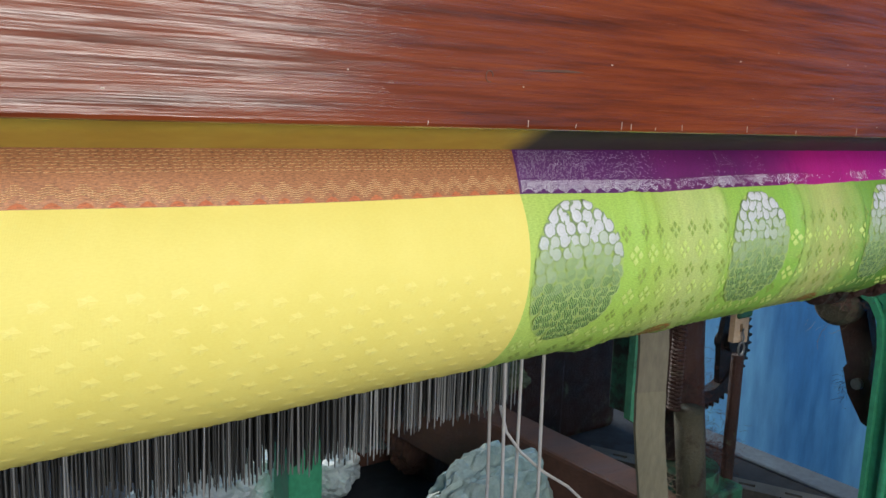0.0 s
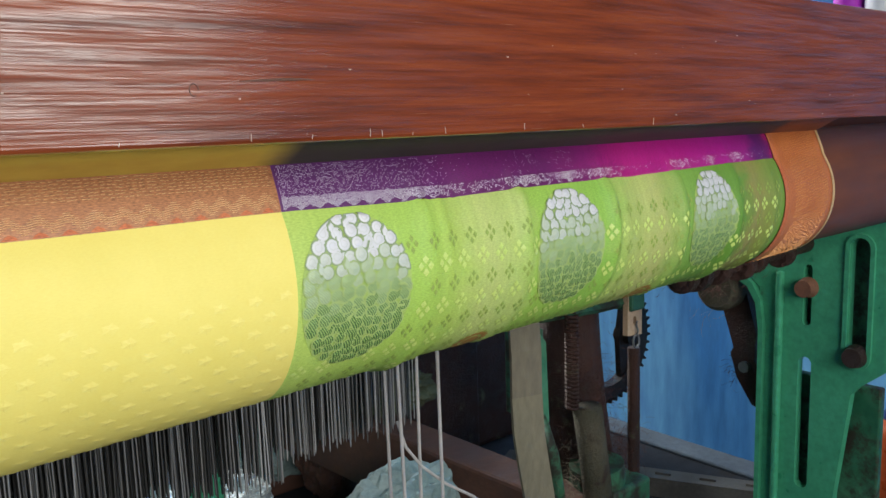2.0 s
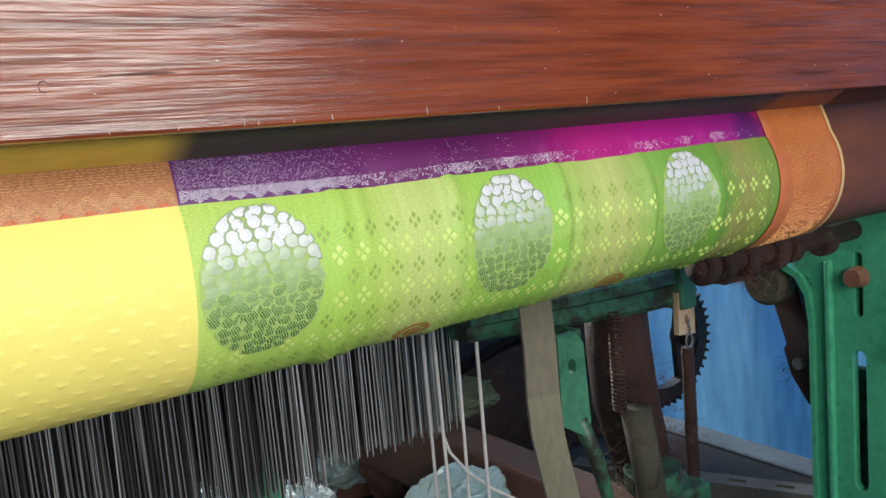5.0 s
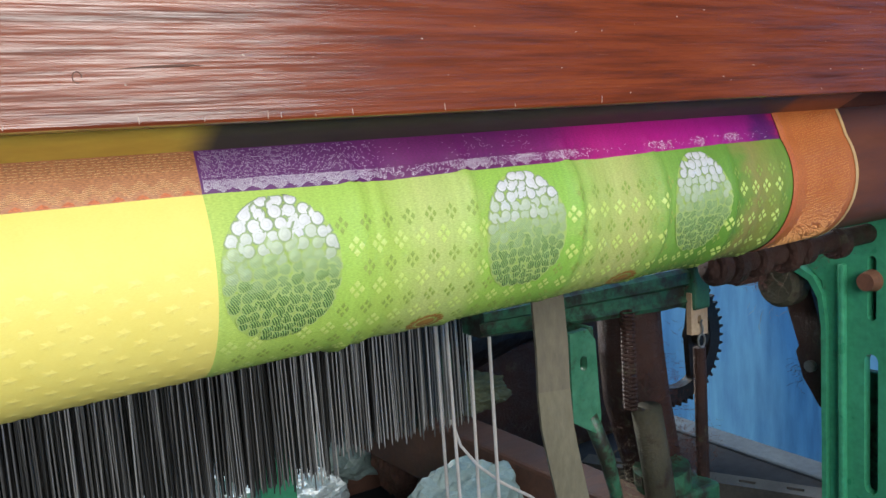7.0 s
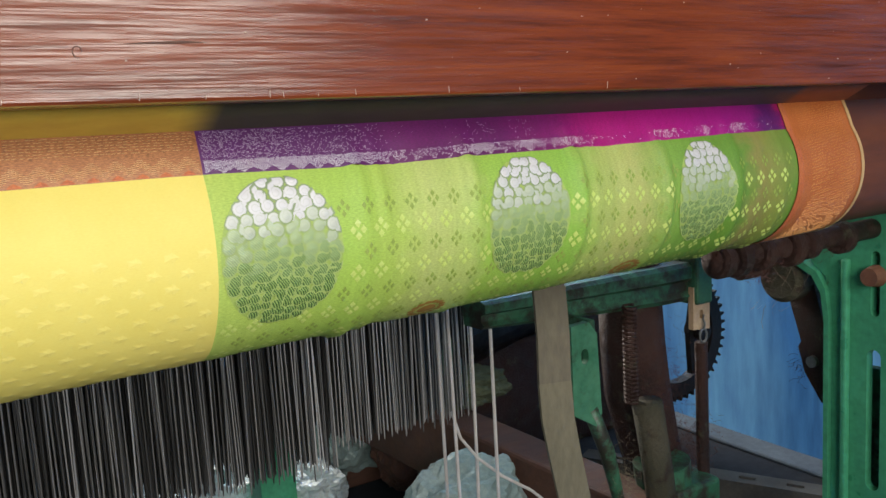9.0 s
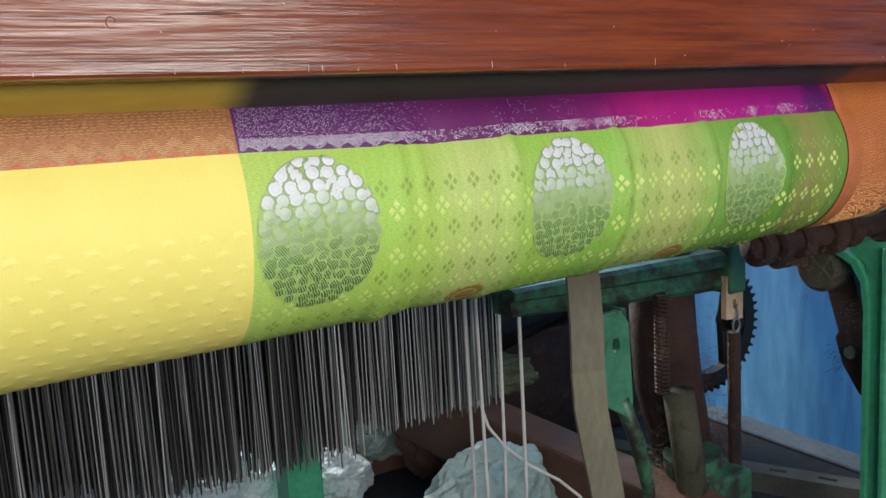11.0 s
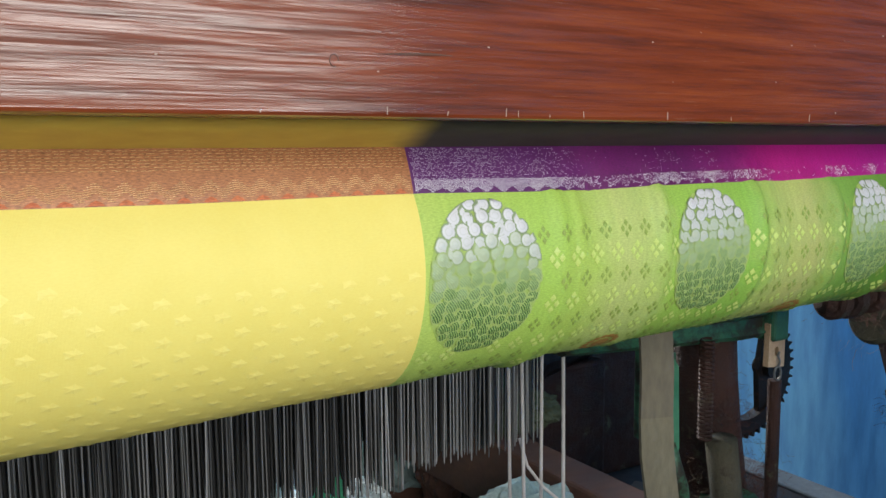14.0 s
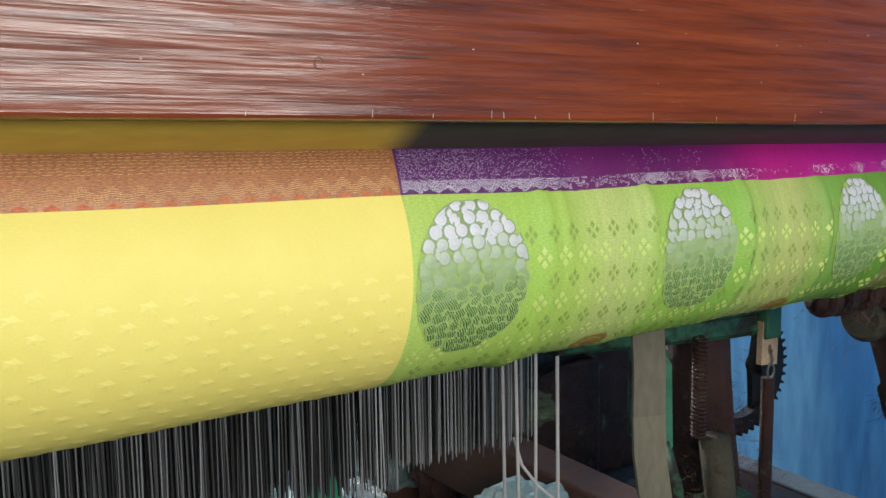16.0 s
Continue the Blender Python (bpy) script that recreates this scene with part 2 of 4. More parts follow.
M_IRON = grungy("oily_black_iron", (0.012, 0.012, 0.013), (0.03, 0.026, 0.024), (0.3, 0.6), 30, metal=0.5, bstr=0.4)
M_RUST = grungy("greasy_rusty_iron", (0.024, 0.012, 0.010), (0.070, 0.030, 0.021), (0.35, 0.8), 30, metal=0.15, bstr=1.0, bdist=0.006,
                stain=((0.12, 0.13, 0.075), 0.57))
M_DUSTY = grungy("dusty_olive_iron", (0.040, 0.042, 0.022), (0.085, 0.075, 0.048), (0.6, 0.9), 40, bstr=0.8, bdist=0.005,
                 stain=((0.03, 0.015, 0.011), 0.52))
M_BOLT = grungy("rusty_bolt", (0.15, 0.065, 0.038), (0.22, 0.095, 0.055), (0.5, 0.8), 60)


def rod_steel(name, source, tones):
    """Oiled wire, some rods brighter than others; the tones also hold how lit their rows are."""
    m, t, b = mat(name, (0.05, 0.05, 0.05), 0.38, 0.55)
    n = t.nodes.new(source)
    out = n.outputs["Random"] if source == "ShaderNodeObjectInfo" else n.outputs["Random Per Island"]
    col = ramp(t, out, [(p, (c * 1.02, c, c * 0.96)) for p, c in zip((0.0, 0.40, 0.75, 1.0), tones)])
    t.links.new(col, b.inputs["Base Color"])
    bump(t, b, noise_tex(t, coords(t, (300, 300, 60)), 1.0, 3), 0.2, 0.0005)
    return m


# one steel in three tones: lit rods, shaded rods, deep back rows
M_LINGO_LIT = rod_steel("lit_oiled_rod_steel", "ShaderNodeObjectInfo", (0.13, 0.36, 0.62, 0.82))
M_LINGO_SHADED = rod_steel("shaded_oiled_rod_steel", "ShaderNodeObjectInfo", (0.06, 0.16, 0.34, 0.58))
M_LINGO_BACK = rod_steel("shaded_oiled_rod_steel_rows", "ShaderNodeNewGeometry", (0.045, 0.090, 0.15, 0.27))
M_STEEL = grungy("grey_steel_wire", (0.16, 0.165, 0.16), (0.30, 0.31, 0.30), (0.3, 0.5), 40, metal=0.6)
M_STRAP = grungy("dusty_grey_belt", (0.165, 0.15, 0.10), (0.235, 0.215, 0.145), (0.7, 0.9), 30, bstr=0.3, stretch=(1, 1, 0.3))
# same belt, darkened for the shadow across its upper part
M_STRAP_SHADE = grungy("shaded_grey_belt", (0.135, 0.12, 0.085), (0.195, 0.175, 0.12), (0.6, 0.85), 30, bstr=0.3, stretch=(1, 1, 0.3))
M_TAGWOOD = grungy("pale_wood", (0.52, 0.36, 0.22), (0.62, 0.46, 0.30), (0.5, 0.8), 40)
M_CORD = grungy("white_cotton_cord", (0.66, 0.62, 0.58), (0.78, 0.74, 0.70), (0.8, 0.95), 120)
M_BEAM = grungy("old_red_brown_timber", (0.070, 0.032, 0.022), (0.150, 0.070, 0.046), (0.6, 0.9), 14, bstr=0.5, bdist=0.004, stretch=(0.25, 1, 1))
M_SACK = grungy("pale_teal_plastic", (0.28, 0.40, 0.39), (0.42, 0.53, 0.50), (0.35, 0.6), 25)
M_SACK2 = grungy("white_blue_plastic", (0.33, 0.42, 0.45), (0.50, 0.56, 0.58), (0.35, 0.6), 25)
# the darker tone's upright streaks stand in for shadow bands on the wall
M_WALL = grungy("blue_limewash", (0.03, 0.19, 0.50), (0.20, 0.53, 0.86), (0.8, 0.95), 8, bstr=0.35, bdist=0.003,
                stain=((0.38, 0.60, 0.78), 0.66), stretch=(1, 1, 0.2))
M_LEDGE = grungy("pale_blue_cement", (0.060, 0.085, 0.115), (0.11, 0.145, 0.18), (0.8, 0.95), 14)
M_MAROON = grungy("red_brown_for_reflection", (0.36, 0.070, 0.022), (0.46, 0.10, 0.032), (0.5, 0.8), 6)
M_FLOOR = grungy("grey_cement", (0.024, 0.029, 0.037), (0.048, 0.055, 0.066), (0.85, 1.0), 8, bstr=0.4, stain=((0.03, 0.028, 0.026), 0.55))
M_FLOOR.node_tree.nodes["Principled BSDF"].inputs["Specular IOR Level"].default_value = 0.12
M_CEIL = grungy("ceiling_plaster", (0.5, 0.5, 0.48), (0.6, 0.6, 0.58), (0.8, 0.95), 6)
M_LINT = grungy("dark_red_lint", (0.055, 0.022, 0.018), (0.11, 0.045, 0.035), (0.9, 1.0), 80)
M_LINT2 = grungy("grey_brown_lint", (0.16, 0.13, 0.09), (0.24, 0.20, 0.14), (0.9, 1.0), 80)
M_SHEET = grungy("grey_teal_plastic", (0.16, 0.23, 0.23), (0.28, 0.36, 0.35), (0.3, 0.6), 25)
M_RAG = grungy("red_brown_rag", (0.035, 0.016, 0.012), (0.08, 0.035, 0.024), (0.85, 1.0), 40)
M_DUSTYG = grungy("dusty_olive_cloth", (0.07, 0.085, 0.045), (0.13, 0.15, 0.085), (0.85, 1.0), 30)
M_RAIL = grungy("dusty_grey_steel", (0.065, 0.062, 0.056), (0.12, 0.115, 0.10), (0.6, 0.9), 30)
M_CAN = grungy("orange_enamel", (0.34, 0.055, 0.015), (0.42, 0.085, 0.02), (0.25, 0.4), 20, bstr=0.05)
M_CAP = grungy("dark_blue_plastic", (0.01, 0.03, 0.12), (0.015, 0.04, 0.16), (0.3, 0.5), 30)
M_VIOLET = cloth("violet_yarn", (0.42, 0.02, 0.48), (0.5, 0.03, 0.55))
M_WHITEC = cloth("white_yarn", (0.7, 0.72, 0.78), (0.8, 0.82, 0.86))
M_LEMON = cloth("lemon_yarn", (0.8, 0.75, 0.25), (0.86, 0.8, 0.3))


# ---- building helpers ----
def mesh_of(name, bm, material, smooth=False):
    me = bpy.data.meshes.new(name)
    bmesh.ops.recalc_face_normals(bm, faces=bm.faces)
    bm.to_mesh(me)
    bm.free()
    if smooth:
        for p in me.polygons:
            p.use_smooth = True
    me.materials.append(material)
    return me


def part(name, bm, material, parent=None, label="", smooth=False):
    ob = new(name, mesh_of(name, bm, material, smooth))
    if parent:
        ob.parent = parent
        ob.matrix_parent_inverse = parent.matrix_world.inverted()
    if label:
        tagged(ob, label)
    return ob


def thing(name, at, label, category, group="", kind=""):
    ob = new(name)
    ob.empty_display_size = 0.05
    ob.matrix_world = pose(*at)
    return tagged(ob, label, category, group, kind)


def box(x0, x1, y0, y1, z0, z1, bevel=0.0, seg=2):
    bm = bmesh.new()
    bmesh.ops.create_cube(bm, size=1)
    bmesh.ops.transform(bm, matrix=Matrix.Translation(((x0 + x1) / 2, (y0 + y1) / 2, (z0 + z1) / 2))
                        @ Matrix.Diagonal((x1 - x0, y1 - y0, z1 - z0, 1)), verts=bm.verts)
    if bevel:
        bmesh.ops.bevel(bm, geom=bm.edges[:], offset=bevel, segments=seg, profile=0.5, affect="EDGES")
    return bm


def join(*bms):
    out = bms[0]
    for b in bms[1:]:
        me = bpy.data.meshes.new("tmp")
        b.to_mesh(me)
        out.from_mesh(me)
        b.free()
        bpy.data.meshes.remove(me)
    return out


def tube(points, radius, seg=10, caps=True, taper=None):
    """A round bar along points."""
    bm = bmesh.new()
    pts = [Vector(p) for p in points]
    rings = []
    for i, p in enumerate(pts):
        d = (pts[min(i + 1, len(pts) - 1)] - pts[max(i - 1, 0)]).normalized()
        a = d.orthogonal().normalized() if i == 0 else (a - d * a.dot(d)).normalized()
        b = d.cross(a)
        r = radius if taper is None else taper[i]
        rings.append([bm.verts.new(p + r * (math.cos(q) * a + math.sin(q) * b)) for q in (2 * math.pi * k / seg for k in range(seg))])
    for r0, r1 in zip(rings, rings[1:]):
        for k in range(seg):
            bm.faces.new((r0[k], r0[(k + 1) % seg], r1[(k + 1) % seg], r1[k]))
    if caps:
        bm.faces.new(rings[0][::-1]), bm.faces.new(rings[-1])
    return bm


def extrude_outline(pts, axis, d0, d1, holes=(), bevel=0.0):
    """A plate with an outline (and holes) in the plane across axis, from d0 to d1 along it."""
    bm = bmesh.new()
    edges = []
    for ring in (pts, *holes):
        vs = [bm.verts.new((d0, a, b) if axis == "x" else (a, d0, b)) for a, b in ring]
        edges += [bm.edges.new((vs[i], vs[(i + 1) % len(vs)])) for i in range(len(vs))]
    bmesh.ops.triangle_fill(bm, edges=edges, use_beauty=True)
    r = bmesh.ops.extrude_face_region(bm, geom=bm.faces[:])
    vs = [v for v in r["geom"] if isinstance(v, bmesh.types.BMVert)]
    step = Vector((d1 - d0, 0, 0)) if axis == "x" else Vector((0, d1 - d0, 0))
    bmesh.ops.translate(bm, vec=step, verts=vs)
    return bm


def slot(cy, cz, w, h, seg=8):
    """A round-ended upright slot."""
    r = w / 2
    top = [(cy + r * math.cos(q), cz + h / 2 - r + r * math.sin(q)) for q in (math.pi * k / seg for k in range(seg + 1))]
    low = [(cy - r * math.cos(q), cz - h / 2 + r - r * math.sin(q)) for q in (math.pi * k / seg for k in range(seg + 1))]
    return top + low


# ---- room ----
def wall_with_openings(name, along, fixed, t, a0, a1, h, openings=()):
    """A wall in the plane along x or y, thick outward, with openings (a0, a1, z0, z1) side by side."""
    def slab(p, q, z0, z1):
        f0, f1 = sorted((fixed, fixed + t))
        return box(p, q, f0, f1, z0, z1) if along == "x" else box(f0, f1, p, q, z0, z1)
    pieces, at = [], a0
    for o0, o1, z0, z1 in openings:
        pieces += [slab(at, o0, 0, h), slab(o0, o1, 0, z0), slab(o0, o1, z1, h)]
        at = o1
    ob = part(name, join(*pieces, slab(at, a1, 0, h)), M_WALL)
    return tagged(ob, "blue limewashed plaster wall with pale worn patches and shadow streaks in its colour", "wall", kind="structure")


R_ = ROOM
wall_with_openings("wall_east", "y", R_["x1"], 0.2, -0.66, R_["y1"], R_["h"])
# unseen stretch added so that the beam's lacquer reflects red-brown
tagged(part("wall_east_south", box(R_["x1"], R_["x1"] + 0.2, R_["y0"], -0.66, 0, R_["h"]), M_MAROON),
       "unseen red-brown stretch of wall, added for its reflection in the beam", "wall", kind="structure")
wall_with_openings("wall_west", "y", R_["x0"], -0.2, R_["y0"], R_["y1"], R_["h"])
# opening here only lets the added fill light in
wall_with_openings("wall_north", "x", R_["y1"], 0.2, R_["x0"] - 0.2, R_["x1"] + 0.2, R_["h"], [(FILL_WIN["x0"], FILL_WIN["x1"], FILL_WIN["z0"], FILL_WIN["z1"])])
wall_with_openings("wall_south", "x", R_["y0"], -0.2, R_["x0"] - 0.2, R_["x1"] + 0.2, R_["h"], [(WIN["x0"], WIN["x1"], WIN["z0"], WIN["z1"])])
tagged(part("floor", box(R_["x0"] - 0.2, R_["x1"] + 0.2, R_["y0"] - 0.2, R_["y1"] + 0.2, -0.12, 0), M_FLOOR),
       "dusty grey cement workshop floor", "floor", kind="structure")
tagged(part("ceiling", box(R_["x0"] - 0.2, R_["x1"] + 0.2, R_["y0"] - 0.2, R_["y1"] + 0.2, R_["h"], R_["h"] + 0.12), M_CEIL),
       "plain pale plaster ceiling", "ceiling", kind="structure")
tagged(part("baseboard", box(2.058, R_["x1"] - 0.003, -0.6, R_["y1"] - 0.003, 0.0, 0.012, 0.005), M_LEDGE),
       "pale worn cement ledge along the blue wall's foot", "ledge", kind="structure")


# ---- breast beam ----
def breast_beam():
    top = thing("breast_beam", (0.3, 0.38, 0.95), "lacquered red-brown wooden breast beam with brushed streaks and scratches", "loom beam")
    bm = box(-1.0, 1.62, 0.345, 0.373, 0.950, 1.0555, 0.0022, 2)
    part("board", bm, M_WOOD, top)
    part("crack", tube([(0.312, 0.3452, 0.9800), (0.326, 0.3449, 0.9806), (0.342, 0.3449, 0.9812), (0.356, 0.3452, 0.9812)], 0.0008, 6, taper=[0.0002, 0.0006, 0.0008, 0.0002]), M_BEAM, top, "dark crack in the grain")
    ring = [(0.291 + 0.0022 * math.cos(q), 0.3449, 0.9760 + 0.0028 * math.sin(q)) for q in (2 * math.pi * k / 16 for k in range(14))]
    part("knot", tube(ring, 0.0003, 6), M_BEAM, top, "small ringed knot")
    rng = random.Random(21)
    for x in (0.255, 0.318, 0.352, 0.388, 0.396, 0.417, 0.441, 0.506, 0.562, 0.640):
        h = rng.uniform(0.0015, 0.0050)
        part("nick", tube([(x, 0.3450, 0.9515), (x + rng.uniform(-0.0006, 0.0006), 0.34485, 0.9515 + h)], 0.00022, 5), M_NICK, top)
    specks = bmesh.new()
    for _ in range(46):
        x, z, w, h = rng.uniform(0.08, 1.15), rng.uniform(0.954, 1.04), rng.uniform(0.0003, 0.0012), rng.uniform(0.0002, 0.0005)
        rim = [specks.verts.new((x + w * math.cos(q) * rng.uniform(0.6, 1.2), 0.34485, z + h * math.sin(q))) for q in (k * 1.047 for k in range(6))]
        tip = specks.verts.new((x, 0.3446, z))
        for k in range(6):
            specks.faces.new((rim[k], rim[(k + 1) % 6], tip))
    tagged(part("chipped_lacquer", specks, M_NICK, top, "pale chips in the lacquer"), kind="stuff")
    return top


breast_beam()


def dark_gap_bar():
    # bar added to keep the gap between beam and roller dark
    top = thing("dark_gap_bar", (0.3, 0.51, 0.93), "dark brown bar added to fill the dark gap behind the breast beam", "loom bar")
    part("bar", box(-1.0, 1.62, 0.497, 0.53, 0.930, 1.05, 0.004), M_ROLLER, top)
    return top


dark_gap_bar()


# ---- the wound cloth ----
X_SPLIT, X_SELV, X_END, X_START = 0.362, 0.925, 1.031, -0.42
TH_TOP = radians(62)


def folds(x):
    """Shallow ridges that run round the wound green cloth."""
    if x < X_SPLIT:
        return 0.0003 * math.sin(x * 40)
    s = 0.0
    for c, w, a in ((0.372, 0.010, 0.0005), (0.462, 0.006, 0.0034), (0.492, 0.010, -0.0014), (0.552, 0.006, 0.0030), (0.652, 0.006, 0.0032),
                    (0.690, 0.010, -0.0014), (0.748, 0.005, 0.0028), (0.838, 0.006, 0.0030), (0.885, 0.010, -0.0016), (0.478, 0.003, 0.0014), (0.668, 0.003, 0.0013), (0.905, 0.004, 0.0016)):
        s += 1.45 * a * math.exp(-((x - c) / w) ** 2)
    return s


def roll_axis(x):
    k = min(1.3, max(-0.7, (x - 0.1) / 0.8))
    return 0.472 - 0.008 * k, 0.863 + 0.005 * k, 0.0875 - 0.0135 * k


def on_roll(x, th, off=0.0):
    yc, zc, r = roll_axis(x)
    tb = border_th(x)
    if th > tb:
        # the last turn leaves the roll nearly upright below the beam
        k = (th - tb) / (TH_TOP - tb)
        yb, zb = yc - r * math.cos(tb), zc + r * math.sin(tb)
        lift = 0.5 * folds(x) * (1 - k) + off
        return Vector((x, yb + 0.010 * k ** 1.2 - lift, zb + (0.9365 - zb) * k + 0.3 * lift))
    fade = 1 - 0.85 * min(1.0, max(0.0, (th - 0.45) / 0.5))
    r += off + fade * folds(x) * (0.6 + 0.4 * math.cos(th * 2.2 + x * 9))
    return Vector((x, yc - r * math.cos(th), zc + r * math.sin(th)))


def border_th(x):
    """Where the cross border begins, up the roll."""
    _, zc, r = roll_axis(x)
    z = 0.9105 + 0.0012 * math.cos(x * 14) - (0.0035 * math.exp(-((x - 0.47) / 0.10) ** 2))
    return math.asin((z - zc) / r)


def sheet_patch(x0, x1, th0, th1, nx, nt, off=0.0):
    """A piece of wound cloth between two lengths and two angles (numbers or functions of x), with UVs in metres."""
    bm = bmesh.new()
    uvl = bm.loops.layers.uv.new("UVMap")
    grid, uvs = [], {}
    for i in range(nx + 1):
        x = x0 + (x1 - x0) * i / nx
        a = th0(x) if callable(th0) else th0
        b = th1(x) if callable(th1) else th1
        col = []
        for j in range(nt + 1):
            th = a + (b - a) * j / nt
            v = bm.verts.new(on_roll(x, th, off))
            uvs[v] = (x, th * 0.082)
            col.append(v)
        grid.append(col)
    for c0, c1 in zip(grid, grid[1:]):
        for j in range(nt):
            f = bm.faces.new((c0[j], c1[j], c1[j + 1], c0[j + 1]))
            for l in f.loops:
                l[uvl].uv = uvs[l.vert]
    return bm


def rising_patch(x0, x1, nx):
    """The cloth that comes down behind the beam on to the roll, and an unseen sheet added behind it to shade the space
    below.
    """
    bm = bmesh.new()
    uvl = bm.loops.layers.uv.new("UVMap")
    grid, uvs = [], {}
    for i in range(nx + 1):
        x = x0 + (x1 - x0) * i / nx
        base = on_roll(x, TH_TOP)
        col = []
        # the last point carries the added sheet far back over the loom
        for j, (dy, dz) in enumerate(((0.0, 0.0), (-0.012, 0.0065), (-0.026, 0.0140), (-0.025, 0.030), (-0.025, 0.112), (-0.010, 0.124), (1.9, 0.16))):
            v = bm.verts.new(base + Vector((0, dy, dz)))
            uvs[v] = (x, 0.09 + dz + dy)
            col.append(v)
        grid.append(col)
    for c0, c1 in zip(grid, grid[1:]):
        for j in range(6):
            f = bm.faces.new((c0[j], c1[j], c1[j + 1], c0[j + 1]))
            for l in f.loops:
                l[uvl].uv = uvs[l.vert]
    return bm


def decals(shapes, off, peak=1.6):
    """Woven figures raised on the roll: each shape is (u0, v0, outline in metres, grade), laid on the wound surface."""
    bm = bmesh.new()
    uvl = bm.loops.layers.uv.new("UVMap")
    for u0, v0, outline, grade in shapes:
        ring = []
        for du, dv in outline:
            x = u0 + du
            ring.append(bm.verts.new(on_roll(x, (v0 + dv) / roll_axis(x)[2], off)))
        c = bm.verts.new(on_roll(u0, v0 / roll_axis(u0)[2], off * peak))
        for k in range(len(ring)):
            f = bm.faces.new((ring[k], ring[(k + 1) % len(ring)], c))
            for l in f.loops:
                l[uvl].uv = (1.0 if l.vert is c else 0.0, grade) if grade is not None else (l.vert.co.x, l.vert.co.z)
    return bm


def paisley(size, turn, flip):
    """A comma-shaped cell: a round head with a curling tail."""
    r = size * 0.46
    pts = [(r * math.cos(q), r * math.sin(q)) for q in (math.pi * (0.15 + 1.5 * k / 9) for k in range(10))]
    pts += [(r * 0.62, -r * 1.14), (r * 1.32, -r * 1.08), (r * 1.95, -r * 0.25), (r * 1.30, -r * 0.42), (r * 0.98, -r * 0.10)]
    c, s = math.cos(turn), math.sin(turn)
    return [((a * c - b * s) * flip, a * s + b * c) for a, b in pts]


def egg_half(s, half):
    return half * math.sqrt(max(0.0, 1 - (2 * s ** 1.0 - 1) ** 2)) ** (0.95 if s > 0.5 else 1.06)


def motif_cells(uc, half, v_top, v_low, rng):
    """Rows of comma cells that fill an egg outline."""
    out, s, row = [], 0.045, 0
    height = v_top - v_low
    while s < 0.985:
        hw = egg_half(s, half) - 0.0015
        size = 0.0094 - 0.0020 * s
        n = max(1, round(2 * hw / size))
        for i in range(n):
            u = uc - hw + (i + (0.38 if row % 2 else 0.62)) * 2 * hw / n + rng.uniform(-0.0007, 0.0007)
            v = v_top - s * height + rng.uniform(-0.0009, 0.0009)
            shape = []
            for du, dv in paisley(size * rng.uniform(1.12, 1.32), rng.uniform(-0.4, 2.4), rng.choice((-1, 1, 1))):
                # keep the tails inside the egg
                sv = min(0.995, max(0.012, (v_top - v - dv) / height))
                lim = egg_half(sv, half) + 0.0004
                shape.append((min(uc + lim, max(uc - lim, u + du)) - u, v_top - sv * height - v))
            out.append((u, v, shape, s * 0.90))
        s += size * 0.84 / height
        row += 1
    return out


MOTIFS = ((0.4045, 0.0405), (0.6005, 0.0385), (0.7975, 0.036))


def in_motif(u, v, pad=0.003):
    for uc, half in MOTIFS:
        v_top, v_low = motif_span(uc)
        s = (v_top - v) / (v_top - v_low)
        if -0.03 < s < 1.03 and abs(u - uc) < egg_half(min(1, max(0, s)), half) + pad:
            return True
    return False


def motif_span(uc):
    r = roll_axis(uc)[2]
    return border_th(uc) * r - 0.0035, radians(-40) * r


def diamond(w, h):
    return [(w, 0), (0, h), (-w, 0), (0, -h)]


